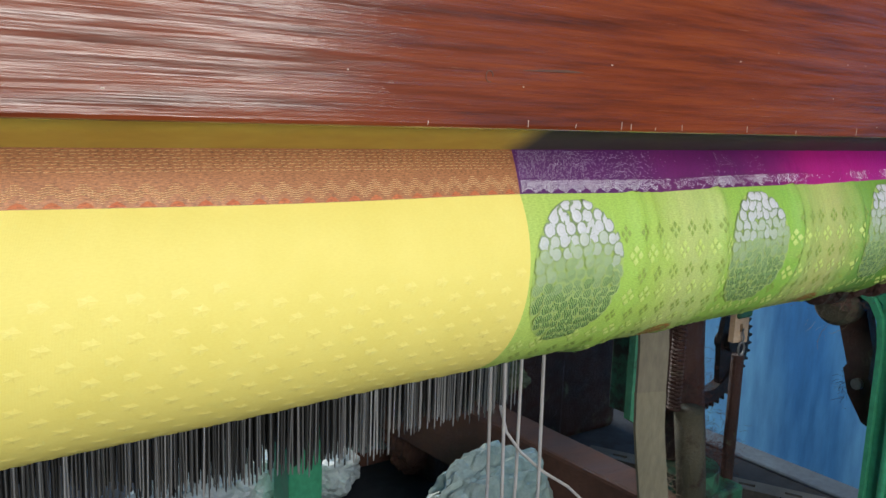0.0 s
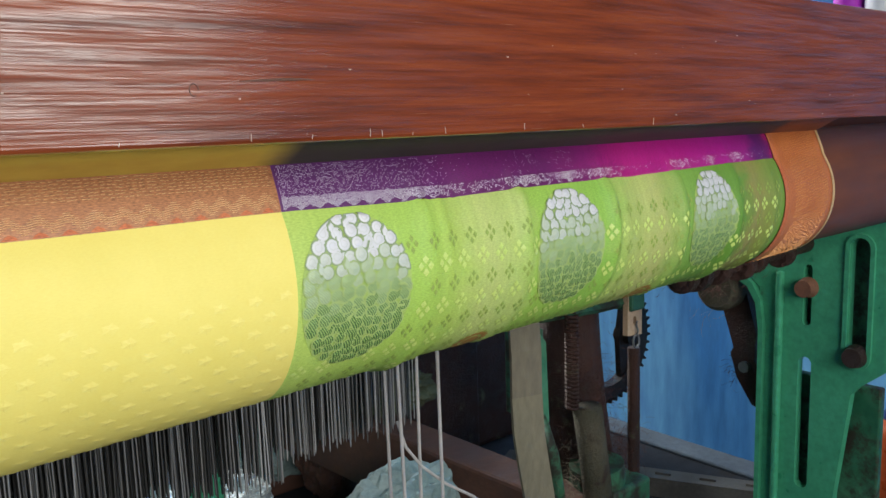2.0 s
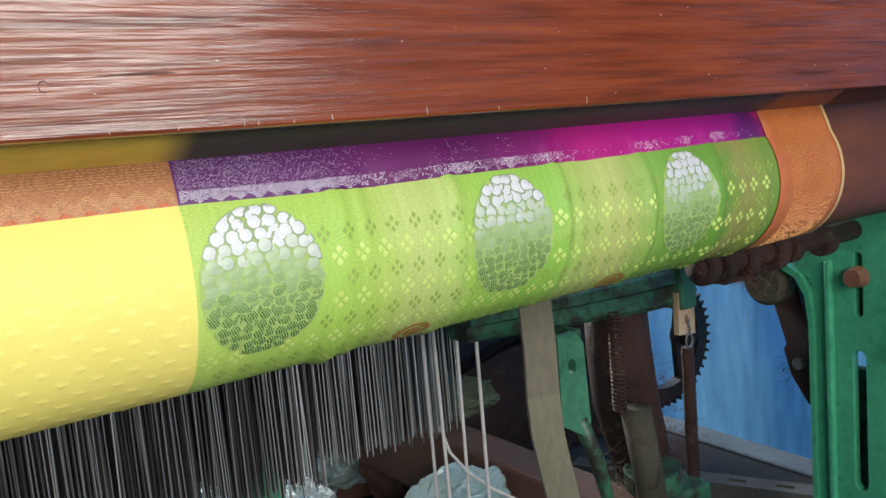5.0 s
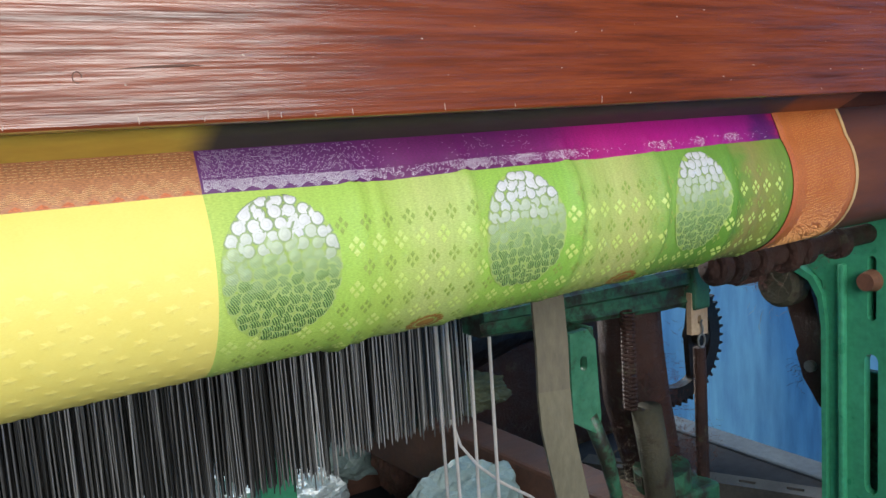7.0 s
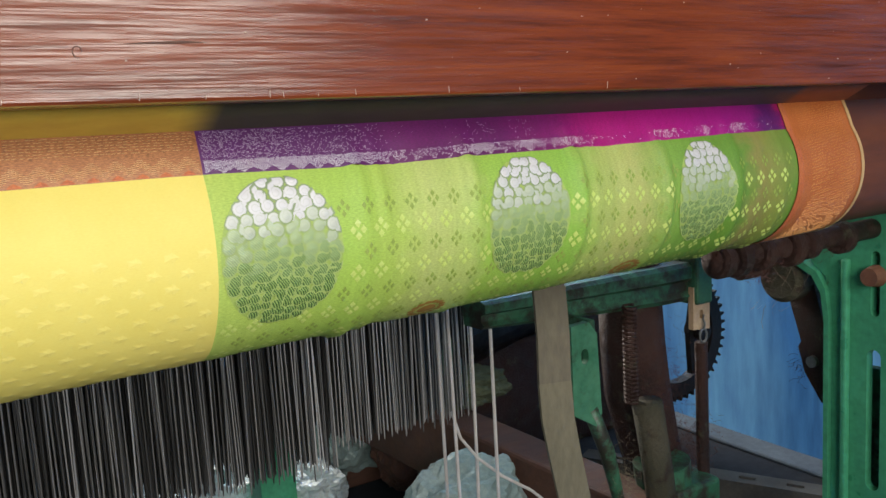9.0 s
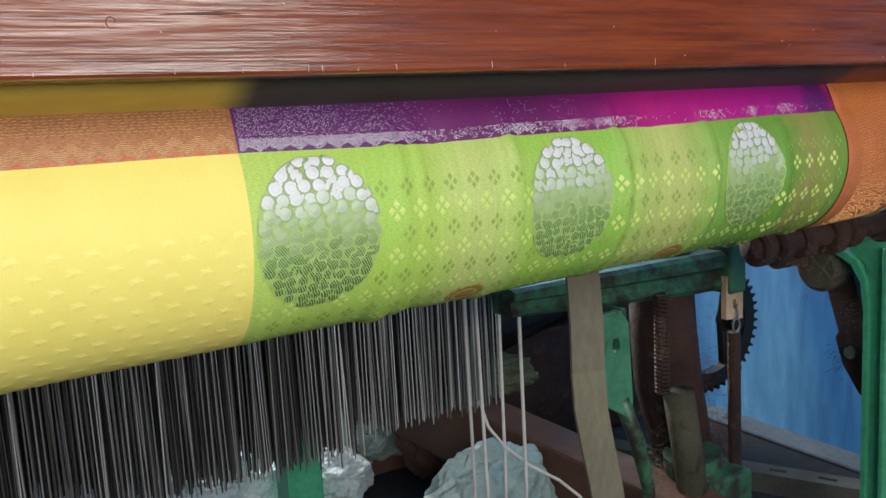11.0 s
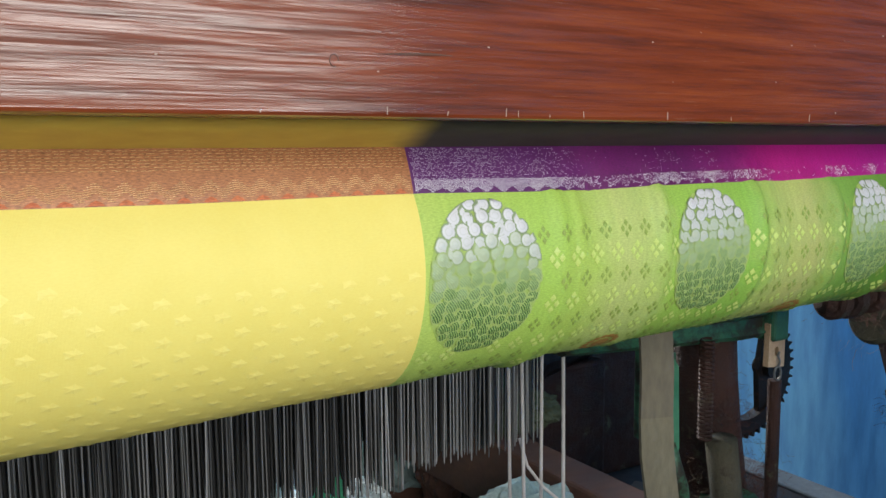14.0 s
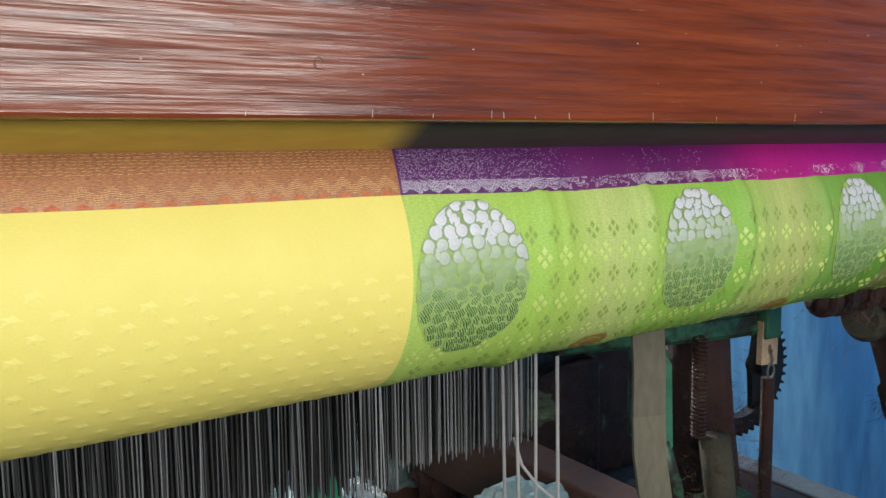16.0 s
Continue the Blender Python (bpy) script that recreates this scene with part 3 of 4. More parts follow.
def cloth_roll():
    rng = random.Random(7)
    top = thing("cloth_roll", (0.3, 0.47, 0.775), "roll of woven yellow and green silk with silver motifs", "cloth roll")
    back = -math.pi * 0.98
    yellow = part("yellow_panel", sheet_patch(X_START, X_SPLIT, back, border_th, 50, 48), M_YELLOW, top, "plain yellow silk with small raised tufts", True)
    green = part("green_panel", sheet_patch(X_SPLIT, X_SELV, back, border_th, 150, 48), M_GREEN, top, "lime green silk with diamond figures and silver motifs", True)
    ob = part("brocade_border", sheet_patch(X_START, X_SPLIT, border_th, TH_TOP, 60, 10), M_ORANGE, top, "orange and gold brocade border band", True)
    pb = part("purple_border", sheet_patch(X_SPLIT, X_SELV, border_th, TH_TOP, 150, 10), M_PURPLE, top, "dark purple border band turning magenta, with silver flecks", True)
    sv = part("selvedge", sheet_patch(X_SELV, X_END, back, TH_TOP, 24, 56, 0.0008), M_SELV, top, "orange and gold selvedge band", True)
    part("selvedge_edge", sheet_patch(X_END - 0.004, X_END + 0.001, back, TH_TOP, 2, 56, 0.0015), M_GOLD, sv, "pale gold edge cord", True)
    part("selvedge_line", sheet_patch(X_SELV - 0.001, X_SELV + 0.007, back, TH_TOP, 2, 56, 0.0012), M_RED, sv, "red line", True)
    mesh = []
    for j in range(62):
        for i in range(24):
            u = 0.946 + 0.0030 * i + (0.0015 if j % 2 else 0)
            if rng.random() < 0.15:
                continue
            mesh.append((u + rng.uniform(-0.0004, 0.0004), -0.085 + 0.0028 * j + rng.uniform(-0.0005, 0.0005) + 0.0004 * i, [(0.0012, 0.0005), (0.0002, 0.0007), (-0.0012, -0.0005), (-0.0002, -0.0007)], None))
    tagged(part("gold_mesh", decals([m for m in mesh if m[1] < TH_TOP * roll_axis(m[0])[2] - 0.001], 0.0011), M_SGOLD, sv, "bright gold woven mesh"), kind="stuff")
    part("rising_cloth", rising_patch(X_START, X_END + 0.004, 60), M_RISE, top, "yellow and dark shot silk rising behind the beam, shade in its colours, with an unseen sheet running back", True)

    # motifs
    for uc, half in MOTIFS:
        v_top, v_low = motif_span(uc)
        ground = bmesh.new()
        uvl = ground.loops.layers.uv.new("UVMap")
        rows = []
        for a in range(1, 24):
            sv_ = a / 24
            hw, v = egg_half(sv_, half), v_top - sv_ * (v_top - v_low)
            rows.append([ground.verts.new(on_roll(uc + hw * (b / 6 - 1), v / roll_axis(uc)[2], 0.0002)) for b in range(13)])
        for r0, r1 in zip(rows, rows[1:]):
            for b in range(12):
                f = ground.faces.new((r0[b], r0[b + 1], r1[b + 1], r1[b]))
                for l in f.loops:
                    l[uvl].uv = (l.vert.co.x, l.vert.co.z)
        motif = part("woven_motif", ground, M_GROUND, top, "egg-shaped motif of silver comma cells turning green below", True)
        for cell in motif_cells(uc, half, v_top, v_low, rng):
            part("comma_cell", decals([cell], rng.uniform(0.0004, 0.0010)), M_MOTIF, motif)
    # tufts on the yellow
    tufts, rows = [], 30
    arrow = [(0.0046, 0.0), (0.0006, 0.0034), (-0.0004, 0.0023), (-0.0044, 0.0021), (-0.0038, 0.0), (-0.0044, -0.0021), (-0.0004, -0.0023), (0.0006, -0.0034)]
    for j in range(rows):
        v = -0.115 + j * 0.0095
        u = X_START + 0.01 + (0.0098 if j % 2 else 0)
        while u < X_SPLIT - 0.006:
            if v < border_th(u) * roll_axis(u)[2] - 0.040:
                tufts.append((u + rng.uniform(-0.0008, 0.0008), v + rng.uniform(-0.0005, 0.0005), arrow, None))
            u += 0.0196
    tf = part("tuft_field", decals(tufts, 0.00012, 3.8), M_YTUFT, yellow, "small raised yellow tufts")
    tagged(tf, kind="stuff")
    # diamonds on the green
    light, dark = [], []
    d4 = ((0.0035, 0), (-0.0035, 0), (0, 0.0041), (0, -0.0041))
    j = 0
    v = -0.118
    while v < 0.062:
        u = X_SPLIT + 0.008 + (0.0086 if j % 2 else 0)
        while u < X_SELV - 0.006:
            if v < border_th(u) * roll_axis(u)[2] - 0.022 and not in_motif(u, v):
                if j % 2 == 0:
                    light += [(u + a, v + b, diamond(0.0023, 0.0029), None) for a, b in d4]
                else:
                    dark += [(u + a * 0.9, v + b * 0.9, diamond(0.0017, 0.0026), None) for a, b in d4]
            u += 0.0172
        v += 0.0150
        j += 1
    tagged(part("light_diamond_field", decals(light, 0.0003), M_GLIGHT, green, "light green woven diamonds"), kind="stuff")
    tagged(part("dark_diamond_field", decals(dark, 0.0003), M_GDARK, green, "dark green woven diamonds"), kind="stuff")
    # brown-gold flowers low on the green
    for uc in (0.526, 0.728):
        r = roll_axis(uc)[2]
        petals = []
        for k in range(14):
            q = 2 * math.pi * k / 14
            petals.append((uc + 0.013 * math.cos(q), radians(-58) * r + 0.011 * math.sin(q),
                           [(0.0034 * math.cos(a + q), 0.0024 * math.sin(a + q)) for a in (2 * math.pi * i / 8 for i in range(8))], None))
        petals.append((uc, radians(-58) * r, [(0.008 * math.cos(a), 0.007 * math.sin(a)) for a in (2 * math.pi * i / 12 for i in range(12))], None))
        part("woven_flower", decals(petals, 0.0004), M_BROWN, green, "brown and gold woven flower")

    # border figures
    gold, red = [], []
    u = X_START + 0.01
    while u < X_SPLIT - 0.004:
        r = roll_axis(u)[2]
        vb = border_th(u) * r
        red.append((u, vb + 0.0024, [(0.0040, -0.0018), (0.0024, 0.0008), (0.0, 0.0026), (-0.0024, 0.0008), (-0.0040, -0.0018)], None))
        for k in range(4):
            for side in (-1, 1):
                gold += [(u + side * (0.0008 + 0.0017 * k), vb + 0.0105 - 0.0022 * k + lift, [(0.0010, 0.0), (0.0008, 0.0004), (-0.0010, 0.0001), (-0.0008, -0.0003)], None)
                         for lift in (0.0, 0.0017, 0.0034, 0.0051, 0.0068)]
        u += 0.0134
    u = X_START + 0.006
    while u < X_SPLIT - 0.003:
        r = roll_axis(u)[2]
        vt = TH_TOP * r
        for k in range(7):
            gold.append((u + rng.uniform(-0.001, 0.001), vt - 0.002 - 0.0026 * k + rng.uniform(-0.0004, 0.0004),
                         [(0.0013, 0.0), (0.0010, 0.00035), (-0.0013, 0.0001), (-0.0010, -0.0003)], None))
        u += 0.0034
    tagged(part("gold_zigzag", decals(gold, 0.0003), M_GOLD, ob, "fine gold zigzag threads"), kind="stuff")
    tagged(part("red_sawtooth", decals(red, 0.0002), M_RED, ob, "row of red woven triangles"), kind="stuff")
    # silver sawtooth along the border's foot, herringbone above it that thins out along the cloth
    fleck = []
    u = X_SPLIT + 0.002
    while u < X_SELV - 0.008:
        vb = border_th(u) * roll_axis(u)[2]
        vt = TH_TOP * roll_axis(u)[2]
        phase = (u / 0.0125) % 1.0
        saw = 0.0052 * (1 - abs(2 * phase - 1))
        slant = 1 if phase < 0.5 else -1
        clump = 0.5 + 0.5 * math.sin(u * 95 + 2 * math.sin(u * 31))
        dense = 0.95 if u < 0.47 else (0.30 + 0.60 * clump if u < 0.65 else 0.03 + 0.5 * clump ** 3)
        h = 0.0012
        while h < 0.0125:
            if h > saw and rng.random() < dense:
                fleck.append((u, vb + h + rng.uniform(-0.0002, 0.0002), [(0.00068, 0.00060 * slant), (0.0, 0.00034), (-0.00068, -0.00060 * slant), (0.0, -0.00034)], None))
            h += 0.0011
        fade = max(0.0, min(1.0, (0.500 - u) / 0.10)) * 0.48 + (0.10 * clump if u < 0.62 else 0.0)
        while vb + h < vt - 0.0015:
            if rng.random() < fade:
                turn = 1 if int(h / 0.0042) % 2 else -1
                fleck.append((u, vb + h, [(0.00055, 0.00035 * turn), (0.0, 0.00022), (-0.00055, -0.00035 * turn), (0.0, -0.00022)], None))
            h += 0.0013
        u += 0.00115
    tagged(part("silver_thread", decals(fleck, 0.0003), M_SILVER, pb, "silver thread flecks"), kind="stuff")
    return top


cloth_roll()


def roller():
    top = thing("cloth_roller", (1.2, 0.46, 0.80), "dark brown lacquered wooden roller beam", "roller")
    pts = [(-0.7, 0.478, 0.860), (1.0, 0.463, 0.869), (1.62, 0.458, 0.872)]
    part("core", tube(pts, 0.068, 48), M_ROLLER, top, smooth=True)
    rng = random.Random(5)
    for k in range(7):
        x, q = 1.082 + 0.006 * rng.random() + 0.004 * (k % 2), 0.72 - 0.075 * k
        on = lambda dx, dq: (x + dx, 0.4645 - 0.0684 * math.cos(q + dq), 0.8693 + 0.0684 * math.sin(q + dq))
        part("chalk_stroke", tube([on(-0.004, 0.02), on(0.0, -0.03), on(0.004, 0.0), on(0.001, 0.05)], 0.0006, 5), M_NICK, top, "pale scribbled stroke")
    return top


roller()


# ---- loom side frame ----
def side_frame():
    top = thing("loom_side_frame", (1.42, 0.6, 0.0), "green painted cast iron loom side frame with slots", "loom frame")
    x0, x1 = 1.410, 1.426
    face = [(0.672, 0.0), (0.672, 0.62), (0.680, 0.668), (0.705, 0.690), (0.705, 0.74), (0.66, 0.80), (0.50, 0.80), (0.452, 0.79), (0.452, 0.60),
            (0.470, 0.565), (0.512, 0.53), (0.524, 0.515), (0.545, 0.34), (0.550, 0.0)]
    holes = [slot(0.599, 0.45, 0.022, 0.225), slot(0.598, 0.665, 0.014, 0.10), slot(0.517, 0.665, 0.030, 0.20)]
    part("post", extrude_outline(face, "x", x0, x1, holes), M_LOOM, top)
    # flange along the opening's edge, with the rounded corner
    fl = [(0.672, 0.0), (0.672, 0.60), (0.678, 0.645), (0.694, 0.672), (0.722, 0.686), (0.80, 0.69)]
    bm = bmesh.new()
    rows = []
    for y, z in fl:
        rows.append([bm.verts.new((xx, y + dy, z + dz)) for xx, dy, dz in ((x0 - 0.010, -0.004, 0.004), (x0 - 0.010, 0.004, -0.004),
                                                                          (x1 + 0.024, 0.004, -0.004), (x1 + 0.024, -0.004, 0.004))])
    for a, b in zip(rows, rows[1:]):
        for k in range(4):
            bm.faces.new((a[k], a[(k + 1) % 4], b[(k + 1) % 4], b[k]))
    bm.faces.new(rows[0]), bm.faces.new(rows[-1][::-1])
    part("flange", bm, M_LOOM, top)
    part("rib", box(x0 - 0.014, x0 - 0.0005, 0.636, 0.646, 0.0, 0.70, 0.003), M_LOOM, top)
    lip = [(y, z) for y, z in slot(0.517, 0.665, 0.044, 0.214)]
    part("slot_lip", extrude_outline(lip, "x", x0 - 0.006, x0 - 0.0005, [slot(0.517, 0.665, 0.031, 0.201)]), M_LOOM, top)
    for nm, y, z, r, m in (("bolt", 0.597, 0.678, 0.017, M_BOLT), ("washer", 0.517, 0.580, 0.019, M_RUST)):
        b = bmesh.new()
        bmesh.ops.create_cone(b, cap_ends=True, segments=20, radius1=r, radius2=r * 0.8, depth=0.02)
        bmesh.ops.transform(b, matrix=pose(x0 - 0.010, y, z, 0, -90, 0), verts=b.verts)
        part(nm, b, m, top, "rusty brown bolt head")
    part("upper_arm", box(x0 - 0.002, x1 + 0.01, 0.46, 0.70, 0.802, 0.83, 0.004), M_LOOM, top)
    # backing added so that the slots look dark inside
    part("slot_backing", box(x1 + 0.014, x1 + 0.030, 0.49, 0.665, 0.0, 0.525, 0.003), M_OLDGREEN, top, "dark green backing added to darken the slots")
    part("slot_backing", box(x1 + 0.014, x1 + 0.030, 0.46, 0.640, 0.585, 0.80, 0.003), M_OLDGREEN, top, "dark green backing added to darken the slots")
    part("foot", box(x0 - 0.04, x1 + 0.05, 0.50, 0.72, 0.0, 0.03, 0.006), M_LOOM, top)
    return top


side_frame()


def cross_rail():
    top = thing("cross_rail", (1.2, 1.02, 0.6), "dusty green painted iron cross rail under the roll", "loom rail")
    prof = [(0.985, 0.655), (0.975, 0.648), (0.975, 0.626), (0.988, 0.618), (0.988, 0.600), (0.980, 0.590), (0.990, 0.580), (1.04, 0.580), (1.045, 0.655)]
    bm = bmesh.new()
    rows = []
    for x, k in ((0.955, 0.62), (1.2, 0.85), (1.38, 1.0), (1.455, 1.0)):
        rows.append([bm.verts.new((x, y, 0.650 + (z - 0.650) * k)) for y, z in prof])
    for a, b in zip(rows, rows[1:]):
        for i in range(len(prof)):
            bm.faces.new((a[i], a[(i + 1) % len(prof)], b[(i + 1) % len(prof)], b[i]))
    bm.faces.new(rows[0]), bm.faces.new(rows[-1][::-1])
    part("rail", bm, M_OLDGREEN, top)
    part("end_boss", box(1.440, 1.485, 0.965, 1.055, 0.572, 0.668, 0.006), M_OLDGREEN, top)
    return top


cross_rail()


# ---- gear, tag, hook and rod ----
def gear():
    top = thing("gear_wheel", (1.56, 1.06, 0.5), "large black iron gear wheel with coarse teeth", "gear")
    cx, cz, r, n = 1.496, 0.485, 0.138, 46
    ring = []
    for k in range(n):
        q0 = 2 * math.pi * k / n
        for f, rr in ((0.0, r - 0.011), (0.28, r - 0.011), (0.42, r), (0.62, r), (0.78, r - 0.011)):
            q = q0 + f * 2 * math.pi / n
            ring.append((cx + rr * math.cos(q), cz + rr * math.sin(q)))
    inner = [(cx + 0.098 * math.cos(2 * math.pi * k / 40), cz + 0.098 * math.sin(2 * math.pi * k / 40)) for k in range(40)]
    part("toothed_rim", extrude_outline(ring, "y", 1.06, 1.085, [inner]), M_IRON, top)
    web = [(cx + 0.034, cz)] + [(cx + 0.0985 * math.cos(q), cz + 0.0985 * math.sin(q)) for q in (-1.15 + 0.115 * k for k in range(20))]
    part("web", extrude_outline(web, "y", 1.066, 1.079), M_IRON, top)
    part("hub", tube([(cx + 0.066, 1.052, cz), (cx + 0.066, 1.092, cz)], 0.020, 20), M_IRON, top)
    return top


gear()


def tag_and_rod():
    top = thing("hanging_rod", (1.48, 0.99, 0.28), "dark iron rod hung from a pale wooden tag", "hanging rod")
    part("wooden_tag", extrude_outline([(1.436, 0.524), (1.482, 0.520), (1.483, 0.605), (1.437, 0.607)], "y", 0.972, 0.984, [slot(1.459, 0.552, 0.011, 0.018)]), M_TAGWOOD, top, "pale worn wooden tag with a hole")
    pts = [(1.459, 0.966 + 0.002 * math.sin(k), 0.552 - 0.004 * k) for k in range(8)]
    part("wire_hook", tube(pts + [(1.459 + 0.010 * math.cos(q), 0.968, 0.510 + 0.014 * math.sin(q)) for q in (math.pi / 2 - k * 0.7 for k in range(10))], 0.0022, 6), M_STEEL, top, "bent steel wire hook")
    part("rod", tube([(1.459, 0.974, 0.496), (1.460, 0.974, 0.25), (1.461, 0.974, 0.0)], 0.0125, 14), M_RUST, top)
    return top


tag_and_rod()


# ---- strap, plate, column ----
def strap():
    top = thing("belt_strap", (0.9, 0.72, 0.0), "dusty grey-beige belt strap hanging in a curve", "strap")
    pts = [(0.882, 0.745, 0.80), (0.881, 0.72, 0.72), (0.878, 0.712, 0.66), (0.876, 0.71, 0.60), (0.879, 0.71, 0.55), (0.888, 0.71, 0.50), (0.902, 0.712, 0.44),
           (0.92, 0.718, 0.36), (0.945, 0.73, 0.26), (0.975, 0.745, 0.14), (1.0, 0.76, 0.0)]
    # one strap in two pieces: the split stands for a shadow edge
    for nm, run, w, m, label in (("upper_belt", pts[:4], 0.0205, M_STRAP_SHADE, "upper belt with its shade in the colour"), ("lower_belt", pts[3:], 0.0210, M_STRAP, "dusty beige lower belt")):
        bm = bmesh.new()
        rows = []
        for p in run:
            rows.append([bm.verts.new(Vector(p) + Vector(d)) for d in ((-w, 0.004, 0), (w, -0.010, 0), (w, -0.006, 0), (-w, 0.008, 0))])
        for a, b in zip(rows, rows[1:]):
            for k in range(4):
                bm.faces.new((a[k], a[(k + 1) % 4], b[(k + 1) % 4], b[k]))
        bm.faces.new(rows[0]), bm.faces.new(rows[-1][::-1])
        bmesh.ops.subdivide_edges(bm, edges=bm.edges[:], cuts=2, smooth=0.6)
        part(nm, bm, m, top, label)
    return top


strap()


def plate_bracket():
    top = thing("bracket_plate", (1.11, 0.93, 0.0), "green painted iron bracket plate with a worn slot", "bracket")
    out = [(1.086, 0.600), (1.125, 0.602), (1.142, 0.580), (1.148, 0.44), (1.135, 0.418), (1.086, 0.448)]
    part("plate", extrude_outline(out, "y", 0.92, 0.934, [slot(1.114, 0.545, 0.016, 0.026)]), M_PLATE, top)
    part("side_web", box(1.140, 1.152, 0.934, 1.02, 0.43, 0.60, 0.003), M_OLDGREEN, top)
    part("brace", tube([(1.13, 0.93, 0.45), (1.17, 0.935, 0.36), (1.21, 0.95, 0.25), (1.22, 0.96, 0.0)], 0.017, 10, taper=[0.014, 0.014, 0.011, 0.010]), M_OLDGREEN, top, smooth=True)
    return top


plate_bracket()


def column():
    top = thing("rusty_column", (1.33, 1.02, 0.0), "greasy rust-brown iron column matted with lint", "column")
    part("shaft", tube([(1.355, 1.062, 0.66), (1.362, 1.062, 0.5), (1.372, 1.062, 0.40), (1.405, 1.06, 0.26), (1.435, 1.05, 0.0)], 0.05, 18, taper=[0.060, 0.064, 0.066, 0.060, 0.05]), M_RUST, top, smooth=True)
    part("spring", tube([(1.268 + 0.012 * math.cos(k * 0.9), 0.972 + 0.012 * math.sin(k * 0.9), 0.60 - k * 0.0011) for k in range(170)], 0.0028, 5), M_RUST, top, "rusty coil spring")
    part("post", tube([(1.285, 0.95, 0.42), (1.31, 0.95, 0.28), (1.34, 0.95, 0.0)], 0.028, 12), M_DUSTY, top, smooth=True)
    part("collar", tube([(1.36, 0.99, 0.275), (1.365, 0.99, 0.235)], 0.055, 16), M_OLDGREEN, top)
    part("base_block", box(1.34, 1.46, 0.93, 1.05, 0.0, 0.235, 0.008), M_OLDGREEN, top)
    return top


column()


def lint(name, label, centre, spread, count, material, rng, length=0.03):
    """A matted tuft of fine fibres."""
    bm = bmesh.new()
    for _ in range(count):
        p = Vector(centre) + Vector([rng.gauss(0, s) for s in spread])
        d = Vector([rng.uniform(-1, 1) for _ in range(3)]).normalized()
        side = d.orthogonal().normalized() * 0.0003
        prev = None
        for k in range(5):
            p = p + d * length / 4
            d = (d + Vector([rng.uniform(-0.8, 0.8) for _ in range(3)])).normalized()
            cur = (bm.verts.new(p - side), bm.verts.new(p + side))
            if prev:
                bm.faces.new((prev[0], prev[1], cur[1], cur[0]))
            prev = cur
    return tagged(part(name, bm, material), label, "lint", kind="stuff")


LR = random.Random(3)
lint("lint", "dark red lint matted on the iron column", (1.365, 0.998, 0.41), (0.035, 0.008, 0.05), 800, M_LINT, LR, 0.018)
lint("lint", "dark red lint matted on the iron column", (1.425, 0.985, 0.285), (0.03, 0.012, 0.03), 800, M_LINT, LR, 0.018)
lint("lint", "grey brown lint hanging from the bracket", (1.21, 0.93, 0.27), (0.01, 0.01, 0.04), 200, M_LINT2, LR, 0.025)
lint("lint", "dusty lint on the bearing rod", (1.20, 0.60, 0.738), (0.07, 0.012, 0.008), 420, M_LINT, LR, 0.009)
lint("lint", "lint hanging from the lever", (1.44, 0.745, 0.50), (0.004, 0.004, 0.012), 40, M_IRON, LR, 0.02)
lint("lint", "lint hanging below the bearing rod", (1.17, 0.615, 0.712), (0.016, 0.008, 0.006), 120, M_LINT, LR, 0.010)


lint("lint", "pale cobweb fibres hanging by the lever", (1.405, 0.74, 0.665), (0.03, 0.02, 0.03), 36, M_LINT2, LR, 0.05)


# ---- bearing rod and lever under the roll ----
def bearing_rod():
    top = thing("bearing_rod", (1.2, 0.6, 0.73), "greasy dark iron rod with collars below the roll", "iron rod")
    part("rod", tube([(1.055, 0.605, 0.745), (1.47, 0.605, 0.750)], 0.015, 16), M_RUST, top, smooth=True)
    for x, r in ((1.07, 0.024), (1.10, 0.026), (1.15, 0.024), (1.21, 0.027), (1.25, 0.022), (1.33, 0.024)):
        b = tube([(x - 0.010, 0.605, 0.745), (x - 0.007, 0.605, 0.745), (x + 0.007, 0.605, 0.745), (x + 0.010, 0.605, 0.745)], r, 18, taper=[r * 0.8, r, r, r * 0.8])
        part("collar", b, M_RUST, top)
    return top


bearing_rod()


def lever():
    top = thing("lever_arm", (1.45, 0.72, 0.45), "greasy dark iron lever arm hanging from a boss", "lever")
    part("boss", tube([(1.40, 0.76, 0.655), (1.41, 0.76, 0.655), (1.49, 0.76, 0.655), (1.50, 0.76, 0.655)], 0.040, 24, taper=[0.033, 0.041, 0.041, 0.033]), M_DUSTY, top)
    part("pivot", tube([(1.34, 0.79, 0.675), (1.52, 0.79, 0.675)], 0.018, 14), M_RUST, top)
    out = [(0.775, 0.645), (0.742, 0.545), (0.748, 0.535), (0.735, 0.492), (0.705, 0.448), (0.690, 0.442), (0.685, 0.50), (0.702, 0.53), (0.700, 0.58), (0.722, 0.655)]
    part("arm", extrude_outline(out, "x", 1.438, 1.462), M_RUST, top)
    part("stud", tube([(1.43, 0.718, 0.515), (1.47, 0.718, 0.515)], 0.010, 12), M_STEEL, top)
    return top


lever()


